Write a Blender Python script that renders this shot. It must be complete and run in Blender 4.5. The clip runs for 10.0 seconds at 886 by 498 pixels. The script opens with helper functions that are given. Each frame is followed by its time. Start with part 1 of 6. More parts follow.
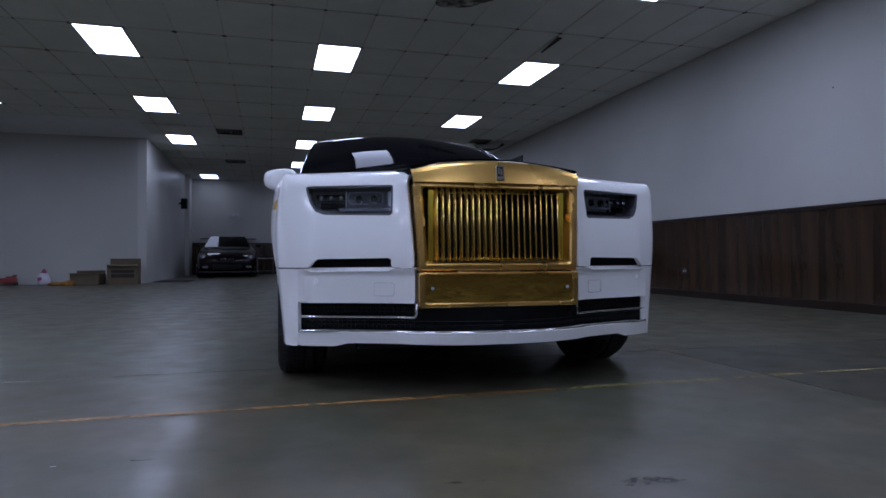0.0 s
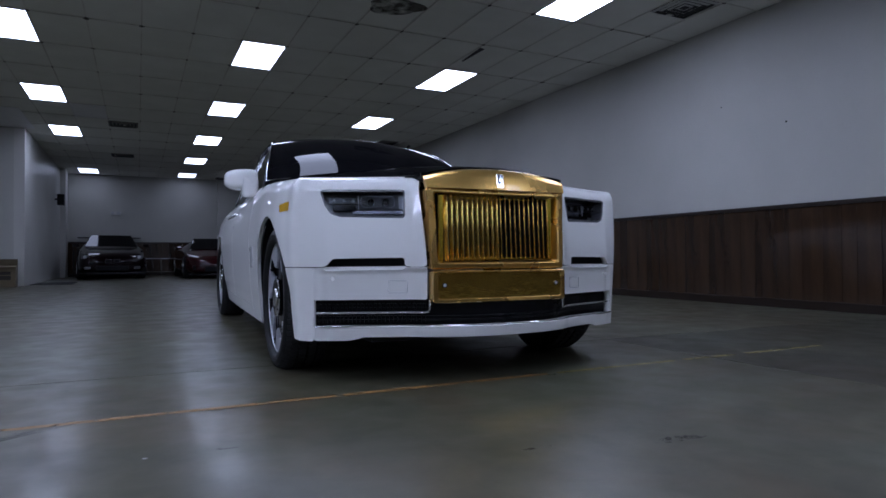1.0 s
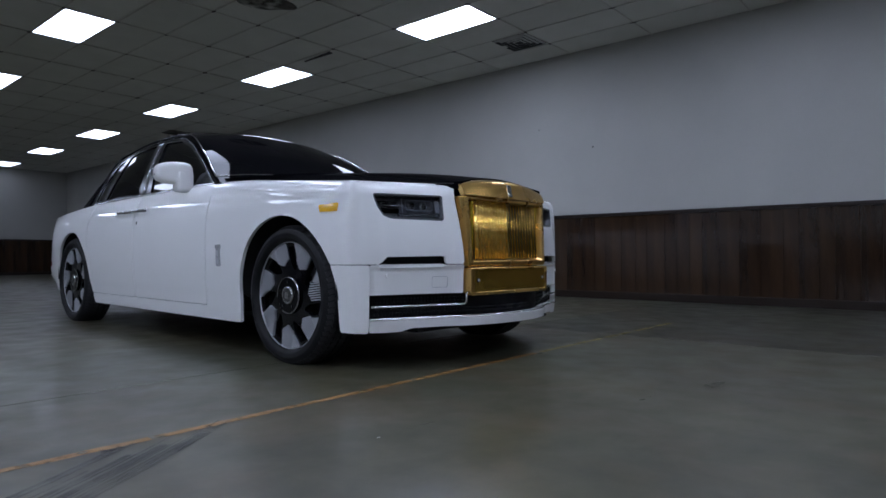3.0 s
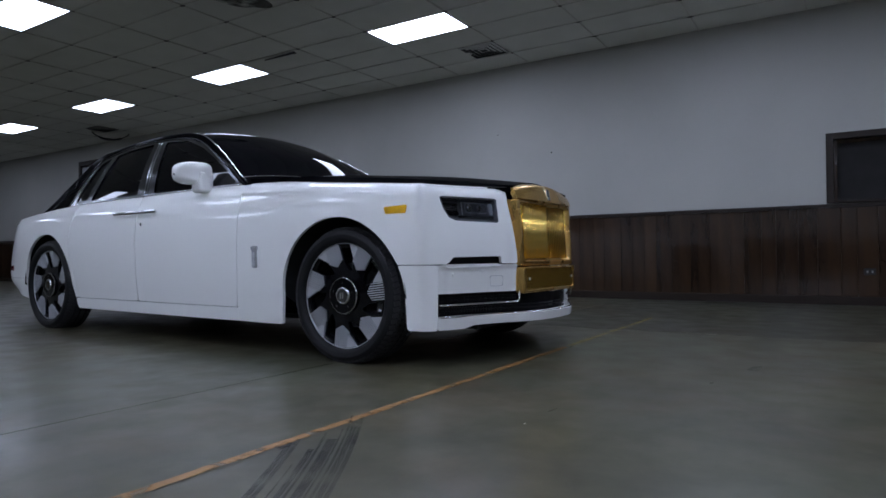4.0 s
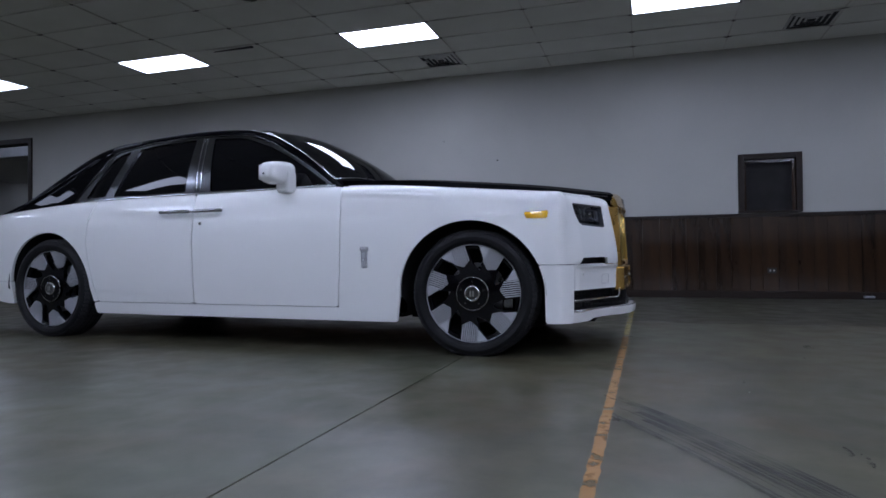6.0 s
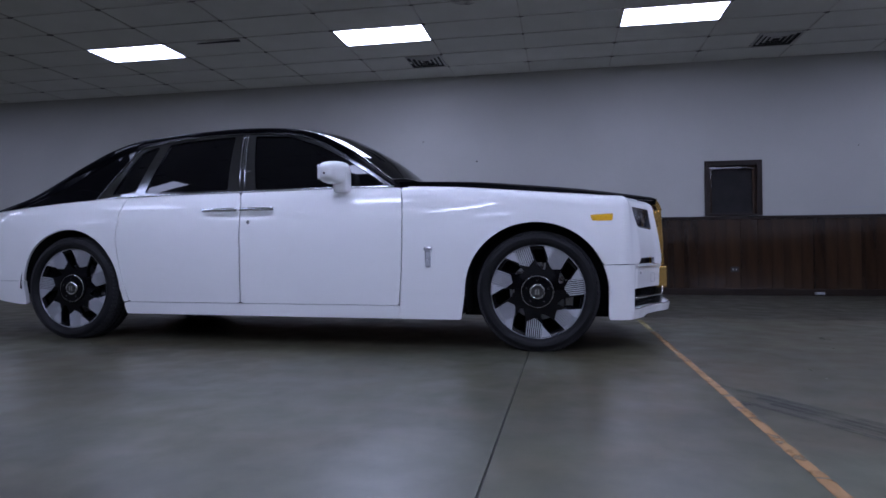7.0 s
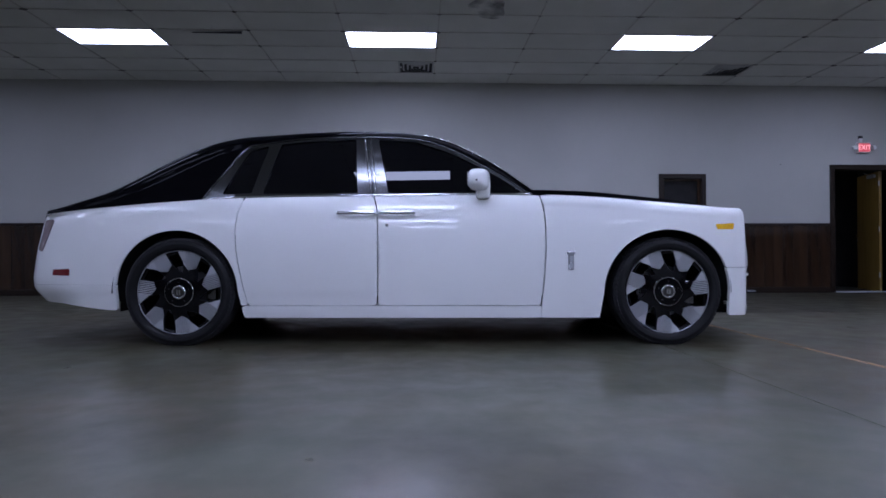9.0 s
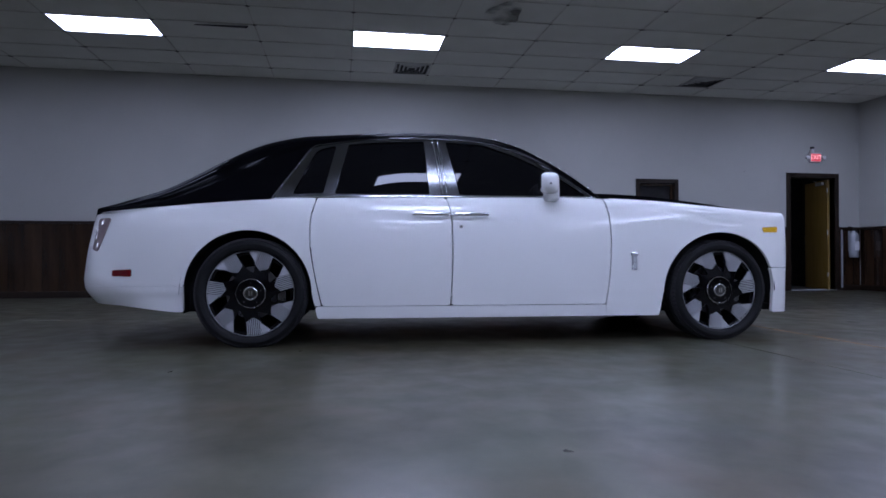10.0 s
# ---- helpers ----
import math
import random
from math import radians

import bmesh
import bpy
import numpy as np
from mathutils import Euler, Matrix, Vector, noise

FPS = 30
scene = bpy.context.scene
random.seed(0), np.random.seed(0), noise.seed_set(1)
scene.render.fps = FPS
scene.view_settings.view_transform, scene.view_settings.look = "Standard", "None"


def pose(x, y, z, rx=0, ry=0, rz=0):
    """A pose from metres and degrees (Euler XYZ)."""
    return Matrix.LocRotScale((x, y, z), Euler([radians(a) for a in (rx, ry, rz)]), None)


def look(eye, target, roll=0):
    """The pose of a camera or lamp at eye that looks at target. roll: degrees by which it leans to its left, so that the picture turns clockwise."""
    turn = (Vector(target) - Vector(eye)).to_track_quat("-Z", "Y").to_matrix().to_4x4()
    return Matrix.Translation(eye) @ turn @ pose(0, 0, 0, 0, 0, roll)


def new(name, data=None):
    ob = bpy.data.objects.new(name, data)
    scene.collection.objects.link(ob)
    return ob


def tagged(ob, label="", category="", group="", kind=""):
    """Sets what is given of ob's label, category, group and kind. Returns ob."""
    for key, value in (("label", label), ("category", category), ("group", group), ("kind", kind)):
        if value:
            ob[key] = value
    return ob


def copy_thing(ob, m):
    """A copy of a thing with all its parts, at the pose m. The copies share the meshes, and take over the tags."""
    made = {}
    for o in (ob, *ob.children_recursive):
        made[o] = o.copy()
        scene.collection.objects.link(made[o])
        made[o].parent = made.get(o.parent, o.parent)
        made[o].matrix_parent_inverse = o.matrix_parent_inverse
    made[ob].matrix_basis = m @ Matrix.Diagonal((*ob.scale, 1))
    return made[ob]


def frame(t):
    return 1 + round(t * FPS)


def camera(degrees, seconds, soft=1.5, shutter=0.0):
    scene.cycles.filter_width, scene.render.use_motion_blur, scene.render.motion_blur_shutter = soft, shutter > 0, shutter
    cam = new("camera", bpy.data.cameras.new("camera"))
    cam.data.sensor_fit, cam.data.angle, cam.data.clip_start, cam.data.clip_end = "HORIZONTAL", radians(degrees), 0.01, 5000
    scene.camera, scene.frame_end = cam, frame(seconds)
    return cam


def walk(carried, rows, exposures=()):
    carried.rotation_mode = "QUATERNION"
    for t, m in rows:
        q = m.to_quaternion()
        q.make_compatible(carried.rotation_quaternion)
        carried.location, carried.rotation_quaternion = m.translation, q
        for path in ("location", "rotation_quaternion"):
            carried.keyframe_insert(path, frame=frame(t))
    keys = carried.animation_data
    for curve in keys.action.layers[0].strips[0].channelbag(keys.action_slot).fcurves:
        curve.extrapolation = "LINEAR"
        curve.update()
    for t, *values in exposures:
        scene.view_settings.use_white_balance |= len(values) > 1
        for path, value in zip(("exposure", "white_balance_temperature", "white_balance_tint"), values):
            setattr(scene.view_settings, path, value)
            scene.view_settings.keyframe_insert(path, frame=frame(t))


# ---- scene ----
cam = camera(70.4, 10.0, soft=1.6)
PATH = [
    (0, (-1.031, -3.512, 0.606), (-0.501, -1.584, 0.633), -0.2),
    (0.5, (-1.335, -3.562, 0.608), (-0.646, -1.684, 0.635), -0.3),
    (1, (-1.66, -3.552, 0.607), (-0.786, -1.753, 0.632), -0.3),
    (1.5, (-2.016, -3.497, 0.604), (-0.944, -1.809, 0.629), -0.3),
    (2, (-2.366, -3.361, 0.6), (-1.118, -1.799, 0.626), -0.4),
    (2.5, (-2.738, -3.196, 0.609), (-1.339, -1.766, 0.63), -0.2),
    (4, (-3.7, -2.41, 0.601), (-2.011, -1.34, 0.627), -0.5),
    (4.5, (-3.975, -2.107, 0.608), (-2.218, -1.152, 0.631), -0.5),
    (5, (-4.238, -1.758, 0.62), (-2.422, -0.919, 0.638), -0.3),
    (5.5, (-4.482, -1.397, 0.608), (-2.619, -0.669, 0.632), -0.4),
    (7, (-5.061, -0.17, 0.624), (-3.098, 0.208, 0.644), -0.3),
    (7.5, (-5.214, 0.298, 0.639), (-3.231, 0.56, 0.656), -0.2),
    (8, (-5.331, 0.775, 0.637), (-3.337, 0.928, 0.658), -0.3),
    (8.5, (-5.43, 1.283, 0.642), (-3.43, 1.323, 0.662), -0.2),
    (9, (-5.476, 1.816, 0.651), (-3.477, 1.738, 0.671), -0.1),
    (9.5, (-5.496, 2.354, 0.646), (-3.506, 2.155, 0.669), -0.1),
    (10, (-5.468, 2.912, 0.654), (-3.493, 2.594, 0.675), -0.0),
]
# the clip's white balance turns bluer once the camera has come round to the side
LOOKS = [(0.0, -0.04, 5880, 16), (2.5, 0.0, 6200, 9), (5.5, 0.09, 6320, 9), (7.0, 0.13, 5840, 21), (8.0, 0.13, 5840, 21), (10.0, 0.13, 5780, 18.5)]
walk(cam, [(t, look(eye, target, roll)) for t, eye, target, roll in PATH], LOOKS)
# ---- light ----
world = bpy.data.worlds.new("world")
scene.world = world
world.use_nodes = True
world.node_tree.nodes["Background"].inputs[0].default_value = (0.5, 0.6, 0.8, 1)
world.node_tree.nodes["Background"].inputs[1].default_value = 0.0
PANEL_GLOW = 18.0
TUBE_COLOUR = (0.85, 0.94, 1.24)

# room plan, metres
X_EAST, X_WEST, Y_SOUTH, Y_NORTH, CEIL = 5.06, -11.0, -6.80, 21.5, 3.545
X_JOG, Y_JOG = -3.94, 13.15
WAINSCOT = 1.19
TILE_X, TILE_Y, TILE_X0, TILE_Y0 = 0.61, 1.22, 2.65, 1.56


# ---- materials ----
def rgb(c):
    return (*c, 1.0)


def mat(name, base, rough=0.5, metal=0.0, dark=None, scale=6.0, fine=90.0, amount=0.5, bump=0.0, coat=0.0, stretch=(1, 1, 1),
        island=0.0, per_object=0.0, rough_var=0.08, ior=1.5, spec=0.5):
    """Principled surface with variation at two scales in colour and roughness, and fine relief."""
    m = bpy.data.materials.new(name)
    m.use_nodes = True
    nt = m.node_tree
    n, l = nt.nodes, nt.links
    b = n["Principled BSDF"]
    b.inputs["Metallic"].default_value = metal
    b.inputs["IOR"].default_value = ior
    b.inputs["Specular IOR Level"].default_value = spec
    b.inputs["Coat Weight"].default_value = coat
    b.inputs["Coat Roughness"].default_value = 0.02
    co = n.new("ShaderNodeTexCoord")
    mp = n.new("ShaderNodeMapping")
    mp.inputs["Scale"].default_value = stretch
    l.new(co.outputs["Object"], mp.inputs["Vector"])
    big = n.new("ShaderNodeTexNoise")
    big.inputs["Scale"].default_value = scale
    big.inputs["Detail"].default_value = 5
    small = n.new("ShaderNodeTexNoise")
    small.inputs["Scale"].default_value = fine
    small.inputs["Detail"].default_value = 3
    for t in (big, small):
        l.new(mp.outputs["Vector"], t.inputs["Vector"])
    mix = n.new("ShaderNodeMath")
    mix.operation = "MULTIPLY_ADD"
    l.new(small.outputs["Fac"], mix.inputs[0])
    mix.inputs[1].default_value = 0.35
    l.new(big.outputs["Fac"], mix.inputs[2])
    ramp = n.new("ShaderNodeMapRange")
    l.new(mix.outputs[0], ramp.inputs["Value"])
    ramp.inputs["From Min"].default_value, ramp.inputs["From Max"].default_value = 0.45, 0.95
    fac = ramp.outputs["Result"]
    if island or per_object:
        src = n.new("ShaderNodeNewGeometry").outputs["Random Per Island"] if island else n.new("ShaderNodeObjectInfo").outputs["Random"]
        add = n.new("ShaderNodeMath")
        add.operation = "MULTIPLY_ADD"
        l.new(src, add.inputs[0])
        add.inputs[1].default_value = island or per_object
        l.new(fac, add.inputs[2])
        fac = add.outputs[0]
    c = n.new("ShaderNodeMix")
    c.data_type = "RGBA"
    d = dark or tuple(v * 0.75 for v in base)
    lo = tuple(v + (w - v) * amount for v, w in zip(base, d))
    c.inputs["A"].default_value, c.inputs["B"].default_value = rgb(base), rgb(lo)
    l.new(fac, c.inputs["Factor"])
    l.new(c.outputs["Result"], b.inputs["Base Color"])
    rr = n.new("ShaderNodeMapRange")
    l.new(big.outputs["Fac"], rr.inputs["Value"])
    rr.inputs["From Min"].default_value, rr.inputs["From Max"].default_value = 0.3, 0.7
    rr.inputs["To Min"].default_value, rr.inputs["To Max"].default_value = max(rough - rough_var, 0.0), rough + rough_var
    l.new(rr.outputs["Result"], b.inputs["Roughness"])
    if bump:
        bp = n.new("ShaderNodeBump")
        bp.inputs["Strength"].default_value = bump
        bp.inputs["Distance"].default_value = 0.01
        l.new(small.outputs["Fac"], bp.inputs["Height"])
        l.new(bp.outputs["Normal"], b.inputs["Normal"])
    return m


def glow(name, colour, strength):
    m = bpy.data.materials.new(name)
    m.use_nodes = True
    nt = m.node_tree
    nt.nodes.remove(nt.nodes["Principled BSDF"])
    e = nt.nodes.new("ShaderNodeEmission")
    e.inputs["Color"].default_value, e.inputs["Strength"].default_value = rgb(colour), strength
    nt.links.new(e.outputs[0], nt.nodes["Material Output"].inputs["Surface"])
    return m


def clear_glass(name, tint=(1, 1, 1), rough=0.02, through_share=0.9, film=0.0):
    """A thin clear pane: what is behind shows through, and its face mirrors more at a flat angle."""
    m = bpy.data.materials.new(name)
    m.use_nodes = True
    nt = m.node_tree
    n, l = nt.nodes, nt.links
    n.remove(n["Principled BSDF"])
    tr, gl, mx, fr = n.new("ShaderNodeBsdfTransparent"), n.new("ShaderNodeBsdfGlossy"), n.new("ShaderNodeMixShader"), n.new("ShaderNodeFresnel")
    tr.inputs["Color"].default_value = rgb(tuple(v * through_share for v in tint))
    gl.inputs["Roughness"].default_value = rough
    fr.inputs["IOR"].default_value = 1.4
    if film:
        mx.inputs["Fac"].default_value = film
    else:
        l.new(fr.outputs[0], mx.inputs["Fac"])
    l.new(tr.outputs[0], mx.inputs[1])
    l.new(gl.outputs[0], mx.inputs[2])
    l.new(mx.outputs[0], n["Material Output"].inputs["Surface"])
    return m


def worn(name, base, rough, scale, low, high, seed=0.0):
    """A thin film (paint, rubber) that is rubbed away in places, so that the floor shows through."""
    m = mat(name, base, rough, amount=0.5, scale=9)
    nt = m.node_tree
    n, l = nt.nodes, nt.links
    co = n.new("ShaderNodeTexCoord")
    mp = n.new("ShaderNodeMapping")
    mp.inputs["Location"].default_value = (seed, seed * 2, 0)
    l.new(co.outputs["Object"], mp.inputs["Vector"])
    t = n.new("ShaderNodeTexNoise")
    t.inputs["Scale"].default_value, t.inputs["Detail"].default_value = scale, 6
    l.new(mp.outputs["Vector"], t.inputs["Vector"])
    r = n.new("ShaderNodeMapRange")
    r.inputs["From Min"].default_value, r.inputs["From Max"].default_value = low, high
    l.new(t.outputs["Fac"], r.inputs["Value"])
    tr = n.new("ShaderNodeBsdfTransparent")
    mx = n.new("ShaderNodeMixShader")
    l.new(r.outputs["Result"], mx.inputs["Fac"])
    l.new(tr.outputs[0], mx.inputs[1])
    l.new(n["Principled BSDF"].outputs[0], mx.inputs[2])
    l.new(mx.outputs[0], n["Material Output"].inputs["Surface"])
    return m


def concrete(name, tone=1.0):
    """Old sealed concrete: broad olive and grey fields, mottling, fine pores, and a seal that is dull in places."""
    c, d = (tuple(v * tone for v in q) for q in ((0.168, 0.153, 0.086), (0.086, 0.082, 0.052)))
    m = mat(name, c, 0.35, scale=0.9, fine=2.6, amount=1.0, dark=d, spec=0.5, coat=0.10)
    m.node_tree.nodes["Principled BSDF"].inputs["Coat Roughness"].default_value = 0.11
    nt = m.node_tree
    n, l = nt.nodes, nt.links
    b = n["Principled BSDF"]
    co = n.new("ShaderNodeTexCoord")
    base = b.inputs["Base Color"].links[0].from_socket
    n["Map Range"].inputs["From Min"].default_value, n["Map Range"].inputs["From Max"].default_value = 0.36, 0.99
    for scale, detail, lo, hi, dark in ((1.3, 4, 0.05, 0.95, 0.46), (4.5, 5, 0.05, 0.95, 0.62), (17.0, 6, 0.25, 0.75, 0.80), (60.0, 2, 0.05, 0.95, 0.85)):
        t = n.new("ShaderNodeTexNoise")
        t.inputs["Scale"].default_value, t.inputs["Detail"].default_value, t.inputs["Distortion"].default_value = scale, detail, 0.2
        l.new(co.outputs["Object"], t.inputs["Vector"])
        r = n.new("ShaderNodeMapRange")
        r.inputs["From Min"].default_value, r.inputs["From Max"].default_value = lo, hi
        r.inputs["To Min"].default_value, r.inputs["To Max"].default_value = 1.0, dark
        l.new(t.outputs["Fac"], r.inputs["Value"])
        x = n.new("ShaderNodeVectorMath")
        x.operation = "SCALE"
        l.new(base, x.inputs[0])
        l.new(r.outputs["Result"], x.inputs["Scale"])
        base = x.outputs["Vector"]
        if scale < 5:
            rr = n.new("ShaderNodeMapRange")
            rr.inputs["From Min"].default_value, rr.inputs["From Max"].default_value = 0.05, 0.95
            rr.inputs["To Min"].default_value, rr.inputs["To Max"].default_value = 0.20, 0.52
            l.new(t.outputs["Fac"], rr.inputs["Value"])
            l.new(rr.outputs["Result"], b.inputs["Roughness"])
    for scale, lo, hi, tint, amount in ((2.3, 0.50, 0.72, (0.098, 0.070, 0.040), 0.55), (0.7, 0.45, 0.70, (0.105, 0.118, 0.080), 0.5), (9.0, 0.60, 0.72, (0.050, 0.048, 0.036), 0.35)):
        t = n.new("ShaderNodeTexNoise")
        t.inputs["Scale"].default_value, t.inputs["Detail"].default_value, t.inputs["Distortion"].default_value = scale, 7, 0.6
        l.new(co.outputs["Object"], t.inputs["Vector"])
        r = n.new("ShaderNodeMapRange")
        r.inputs["From Min"].default_value, r.inputs["From Max"].default_value, r.inputs["To Max"].default_value = lo, hi, amount
        l.new(t.outputs["Fac"], r.inputs["Value"])
        x = n.new("ShaderNodeMix")
        x.data_type = "RGBA"
        l.new(r.outputs["Result"], x.inputs["Factor"])
        l.new(base, x.inputs["A"])
        x.inputs["B"].default_value = rgb(tuple(v * tone for v in tint))
        base = x.outputs["Result"]
    l.new(base, b.inputs["Base Color"])
    return m


WALL_PAINT = mat("white_wall_paint", (0.455, 0.45, 0.415), 0.6, scale=0.8, fine=140, amount=0.45, bump=0.06, spec=0.2)
GLOSS_WALL = mat("semi_gloss_white_wall_paint", (0.50, 0.495, 0.46), 0.34, scale=0.8, fine=140, amount=0.3, spec=0.5, rough_var=0.03)
CEILING_TILE = mat("ceiling_tile", (0.80, 0.80, 0.74), 0.85, scale=2.0, fine=220, amount=0.5, bump=0.25, island=0.5, dark=(0.64, 0.64, 0.575))
TBAR = mat("ceiling_grid_metal", (0.74, 0.73, 0.67), 0.6, scale=2.2, amount=1.0, dark=(0.44, 0.41, 0.35))
SLABS = [concrete("sealed_concrete_slab", t) for t in (1.07, 0.58, 0.99, 0.94)]  # one tone for each slab, the south-east one far darker
JOINT_FILL = mat("joint_filler", (0.085, 0.082, 0.076), 0.9, spec=0.1)
DARK_WOOD = mat("dark_wood_panelling", (0.056, 0.031, 0.017), 0.10, scale=1.1, fine=26, amount=0.9, stretch=(5, 5, 0.5), dark=(0.014, 0.008, 0.005),
                bump=0.02, per_object=0.5, rough_var=0.04, spec=0.5)
WOOD_TRIM = mat("dark_wood_trim", (0.016, 0.009, 0.005), 0.42, scale=3, fine=50, amount=0.6, stretch=(1, 1, 4), spec=0.3)
DOOR_WOOD = mat("brown_door_veneer", (0.20, 0.12, 0.022), 0.45, scale=3, fine=60, amount=0.6, stretch=(4, 4, 0.5))
DARK_VOID = mat("unlit_room", (0.012, 0.011, 0.011), 0.85)
STEEL = mat("painted_grey_steel", (0.42, 0.43, 0.45), 0.4, metal=0.3, scale=5, amount=0.4)
LIGHT_STEEL = mat("white_enamel", (0.75, 0.75, 0.75), 0.4, scale=5, amount=0.2)
VENT_DARK = mat("vent_dark", (0.02, 0.02, 0.02), 0.7)
VENT_GRIMY = mat("grimy_vent_metal", (0.16, 0.155, 0.14), 0.6, scale=7, amount=0.6)
VENT_METAL = mat("vent_metal", (0.54, 0.54, 0.52), 0.5, metal=0.2, scale=7, amount=0.6)
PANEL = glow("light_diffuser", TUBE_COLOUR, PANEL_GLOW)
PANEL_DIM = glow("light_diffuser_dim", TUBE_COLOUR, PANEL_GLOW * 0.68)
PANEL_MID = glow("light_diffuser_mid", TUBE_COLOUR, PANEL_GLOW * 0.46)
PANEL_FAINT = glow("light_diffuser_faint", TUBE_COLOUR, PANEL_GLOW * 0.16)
PANEL_WEAK = glow("light_diffuser_weak", TUBE_COLOUR, PANEL_GLOW * 0.36)
CORNER_DIRT = mat("grimy_tile_joint", (0.15, 0.143, 0.12), 0.8, scale=1.3, amount=0.9, dark=(0.04, 0.036, 0.03))
YELLOW_PAINT = worn("orange_yellow_line_paint", (0.31, 0.163, 0.05), 0.5, 13, 0.28, 0.47)
YELLOW_FADED = worn("faded_yellow_line_paint", (0.27, 0.22, 0.07), 0.5, 18, 0.30, 0.52)
RUBBER_MARK = worn("tyre_rubber_mark", (0.016, 0.018, 0.017), 0.5, 6, 0.28, 0.82, 3.0)
SCUFF = worn("dark_floor_scuff", (0.035, 0.03, 0.025), 0.6, 30, 0.45, 0.65, 5.0)
WATER_STAIN = worn("brown_water_stain", (0.10, 0.092, 0.078), 0.8, 5, 0.30, 0.6, 2.0)
FAINT_STAIN = worn("faint_water_stain", (0.2, 0.195, 0.18), 0.8, 4, 0.40, 0.8, 6.0)

PEARL = mat("white_gloss_paint", (0.88, 0.88, 0.857), 0.5, scale=3, fine=500, amount=0.04, coat=0.85, rough_var=0.02, spec=0.1)
BLACK_PAINT = mat("black_gloss_paint", (0.003, 0.003, 0.004), 0.4, scale=3, fine=400, amount=0.2, coat=0.14, rough_var=0.02, spec=0.0)
GOLD = mat("polished_gold_wrap", (0.68, 0.42, 0.12), 0.27, metal=0.95, scale=3, fine=200, amount=0.05, rough_var=0.02, coat=0.6)
VANE_GOLD = mat("gold_vane", (0.84, 0.57, 0.15), 0.24, metal=0.85, scale=5, amount=0.2, rough_var=0.04)
PLATE_GOLD = mat("mirror_gold_plate", (0.76, 0.49, 0.10), 0.11, metal=0.88, scale=4, fine=7, amount=0.1, bump=0.2, rough_var=0.03)
LIGHT_GUIDE = mat("milky_light_guide", (0.24, 0.25, 0.27), 0.2, scale=12, amount=0.2, coat=0.5)
GOLD_BRIGHT = mat("bright_gold_chrome", (0.90, 0.68, 0.08), 0.16, metal=0.8, scale=5, amount=0.1, rough_var=0.03)
CHROME = mat("chrome", (0.78, 0.79, 0.80), 0.07, metal=1.0, scale=8, amount=0.06, rough_var=0.02)
BADGE = mat("bright_satin_chrome", (0.72, 0.73, 0.75), 0.22, metal=0.55, scale=30, amount=0.4)
SMOKED_CHROME = mat("smoked_chrome", (0.24, 0.245, 0.26), 0.16, metal=1.0, scale=12, amount=0.3)
SATIN = mat("brushed_steel_trim", (0.15, 0.154, 0.162), 0.2, metal=1.0, scale=4, fine=200, amount=0.2, stretch=(1, 1, 6))
TINT = mat("black_tinted_glass", (0.004, 0.004, 0.005), 0.02, scale=2, amount=0.1, rough_var=0.01, ior=1.31)
SCREEN = mat("dark_tinted_windscreen", (0.005, 0.005, 0.006), 0.02, scale=2, amount=0.1, rough_var=0.01, ior=1.095)
LENS = clear_glass("headlight_lens", (0.74, 0.77, 0.81))
PANE = clear_glass("window_pane", (0.8, 0.8, 0.8), 0.0, film=0.5)
HOUSING = mat("headlight_housing", (0.095, 0.098, 0.105), 0.3, scale=20, amount=0.3)
BLACK_TRIM = mat("black_plastic", (0.012, 0.012, 0.013), 0.42, scale=12, amount=0.4)
MESH_BLACK = mat("black_intake_mesh", (0.006, 0.006, 0.007), 0.5, scale=20, amount=0.3, spec=0.15)
UNDERSIDE = mat("underbody_black", (0.014, 0.014, 0.014), 0.85, spec=0.2)
RUBBER = mat("tyre_rubber", (0.0115, 0.0115, 0.0125), 0.55, scale=10, fine=160, amount=0.5, bump=0.12, spec=0.2)
BRAKE_STEEL = mat("brake_disc_steel", (0.30, 0.30, 0.32), 0.3, metal=0.9, scale=20, amount=0.4)
# tyre rubber made lighter, standing in for light falling on the tread
LIT_TREAD = mat("lit_tread_rubber", (0.034, 0.034, 0.036), 0.7, scale=14, fine=160, amount=0.6, bump=0.12, spec=0.2)
RIM_SATIN = mat("satin_black_rim_barrel", (0.006, 0.006, 0.007), 0.5, scale=6, amount=0.3, spec=0.2)
RIM_BLACK = mat("gloss_black_rim", (0.003, 0.003, 0.004), 0.06, scale=6, amount=0.3, spec=0.28, rough_var=0.03)
RIM_SILVER = mat("machined_aluminium", (0.67, 0.68, 0.71), 0.36, metal=0.62, scale=9, fine=300, amount=0.25)
AMBER = mat("amber_lens", (0.90, 0.50, 0.02), 0.14, scale=60, amount=0.8, coat=0.8)
RED_LENS = mat("red_lens", (0.17, 0.008, 0.012), 0.14, scale=30, amount=0.4, coat=0.8)
SMOKED = mat("smoked_tail_lens", (0.26, 0.20, 0.20), 0.08, scale=30, amount=0.6, coat=1.0)
CARD = mat("brown_cardboard", (0.125, 0.098, 0.056), 0.8, scale=4, fine=70, amount=0.5, bump=0.1)
CARD_DARK = mat("cardboard_shadow_print", (0.03, 0.024, 0.018), 0.8)
BAG = mat("white_plastic_bag", (0.62, 0.60, 0.64), 0.35, scale=9, amount=0.5, dark=(0.42, 0.30, 0.42))
PINK = mat("magenta_print", (0.32, 0.05, 0.16), 0.4)
ORANGE_CLOTH = mat("orange_cloth", (0.30, 0.13, 0.02), 0.8, scale=14, amount=0.6)
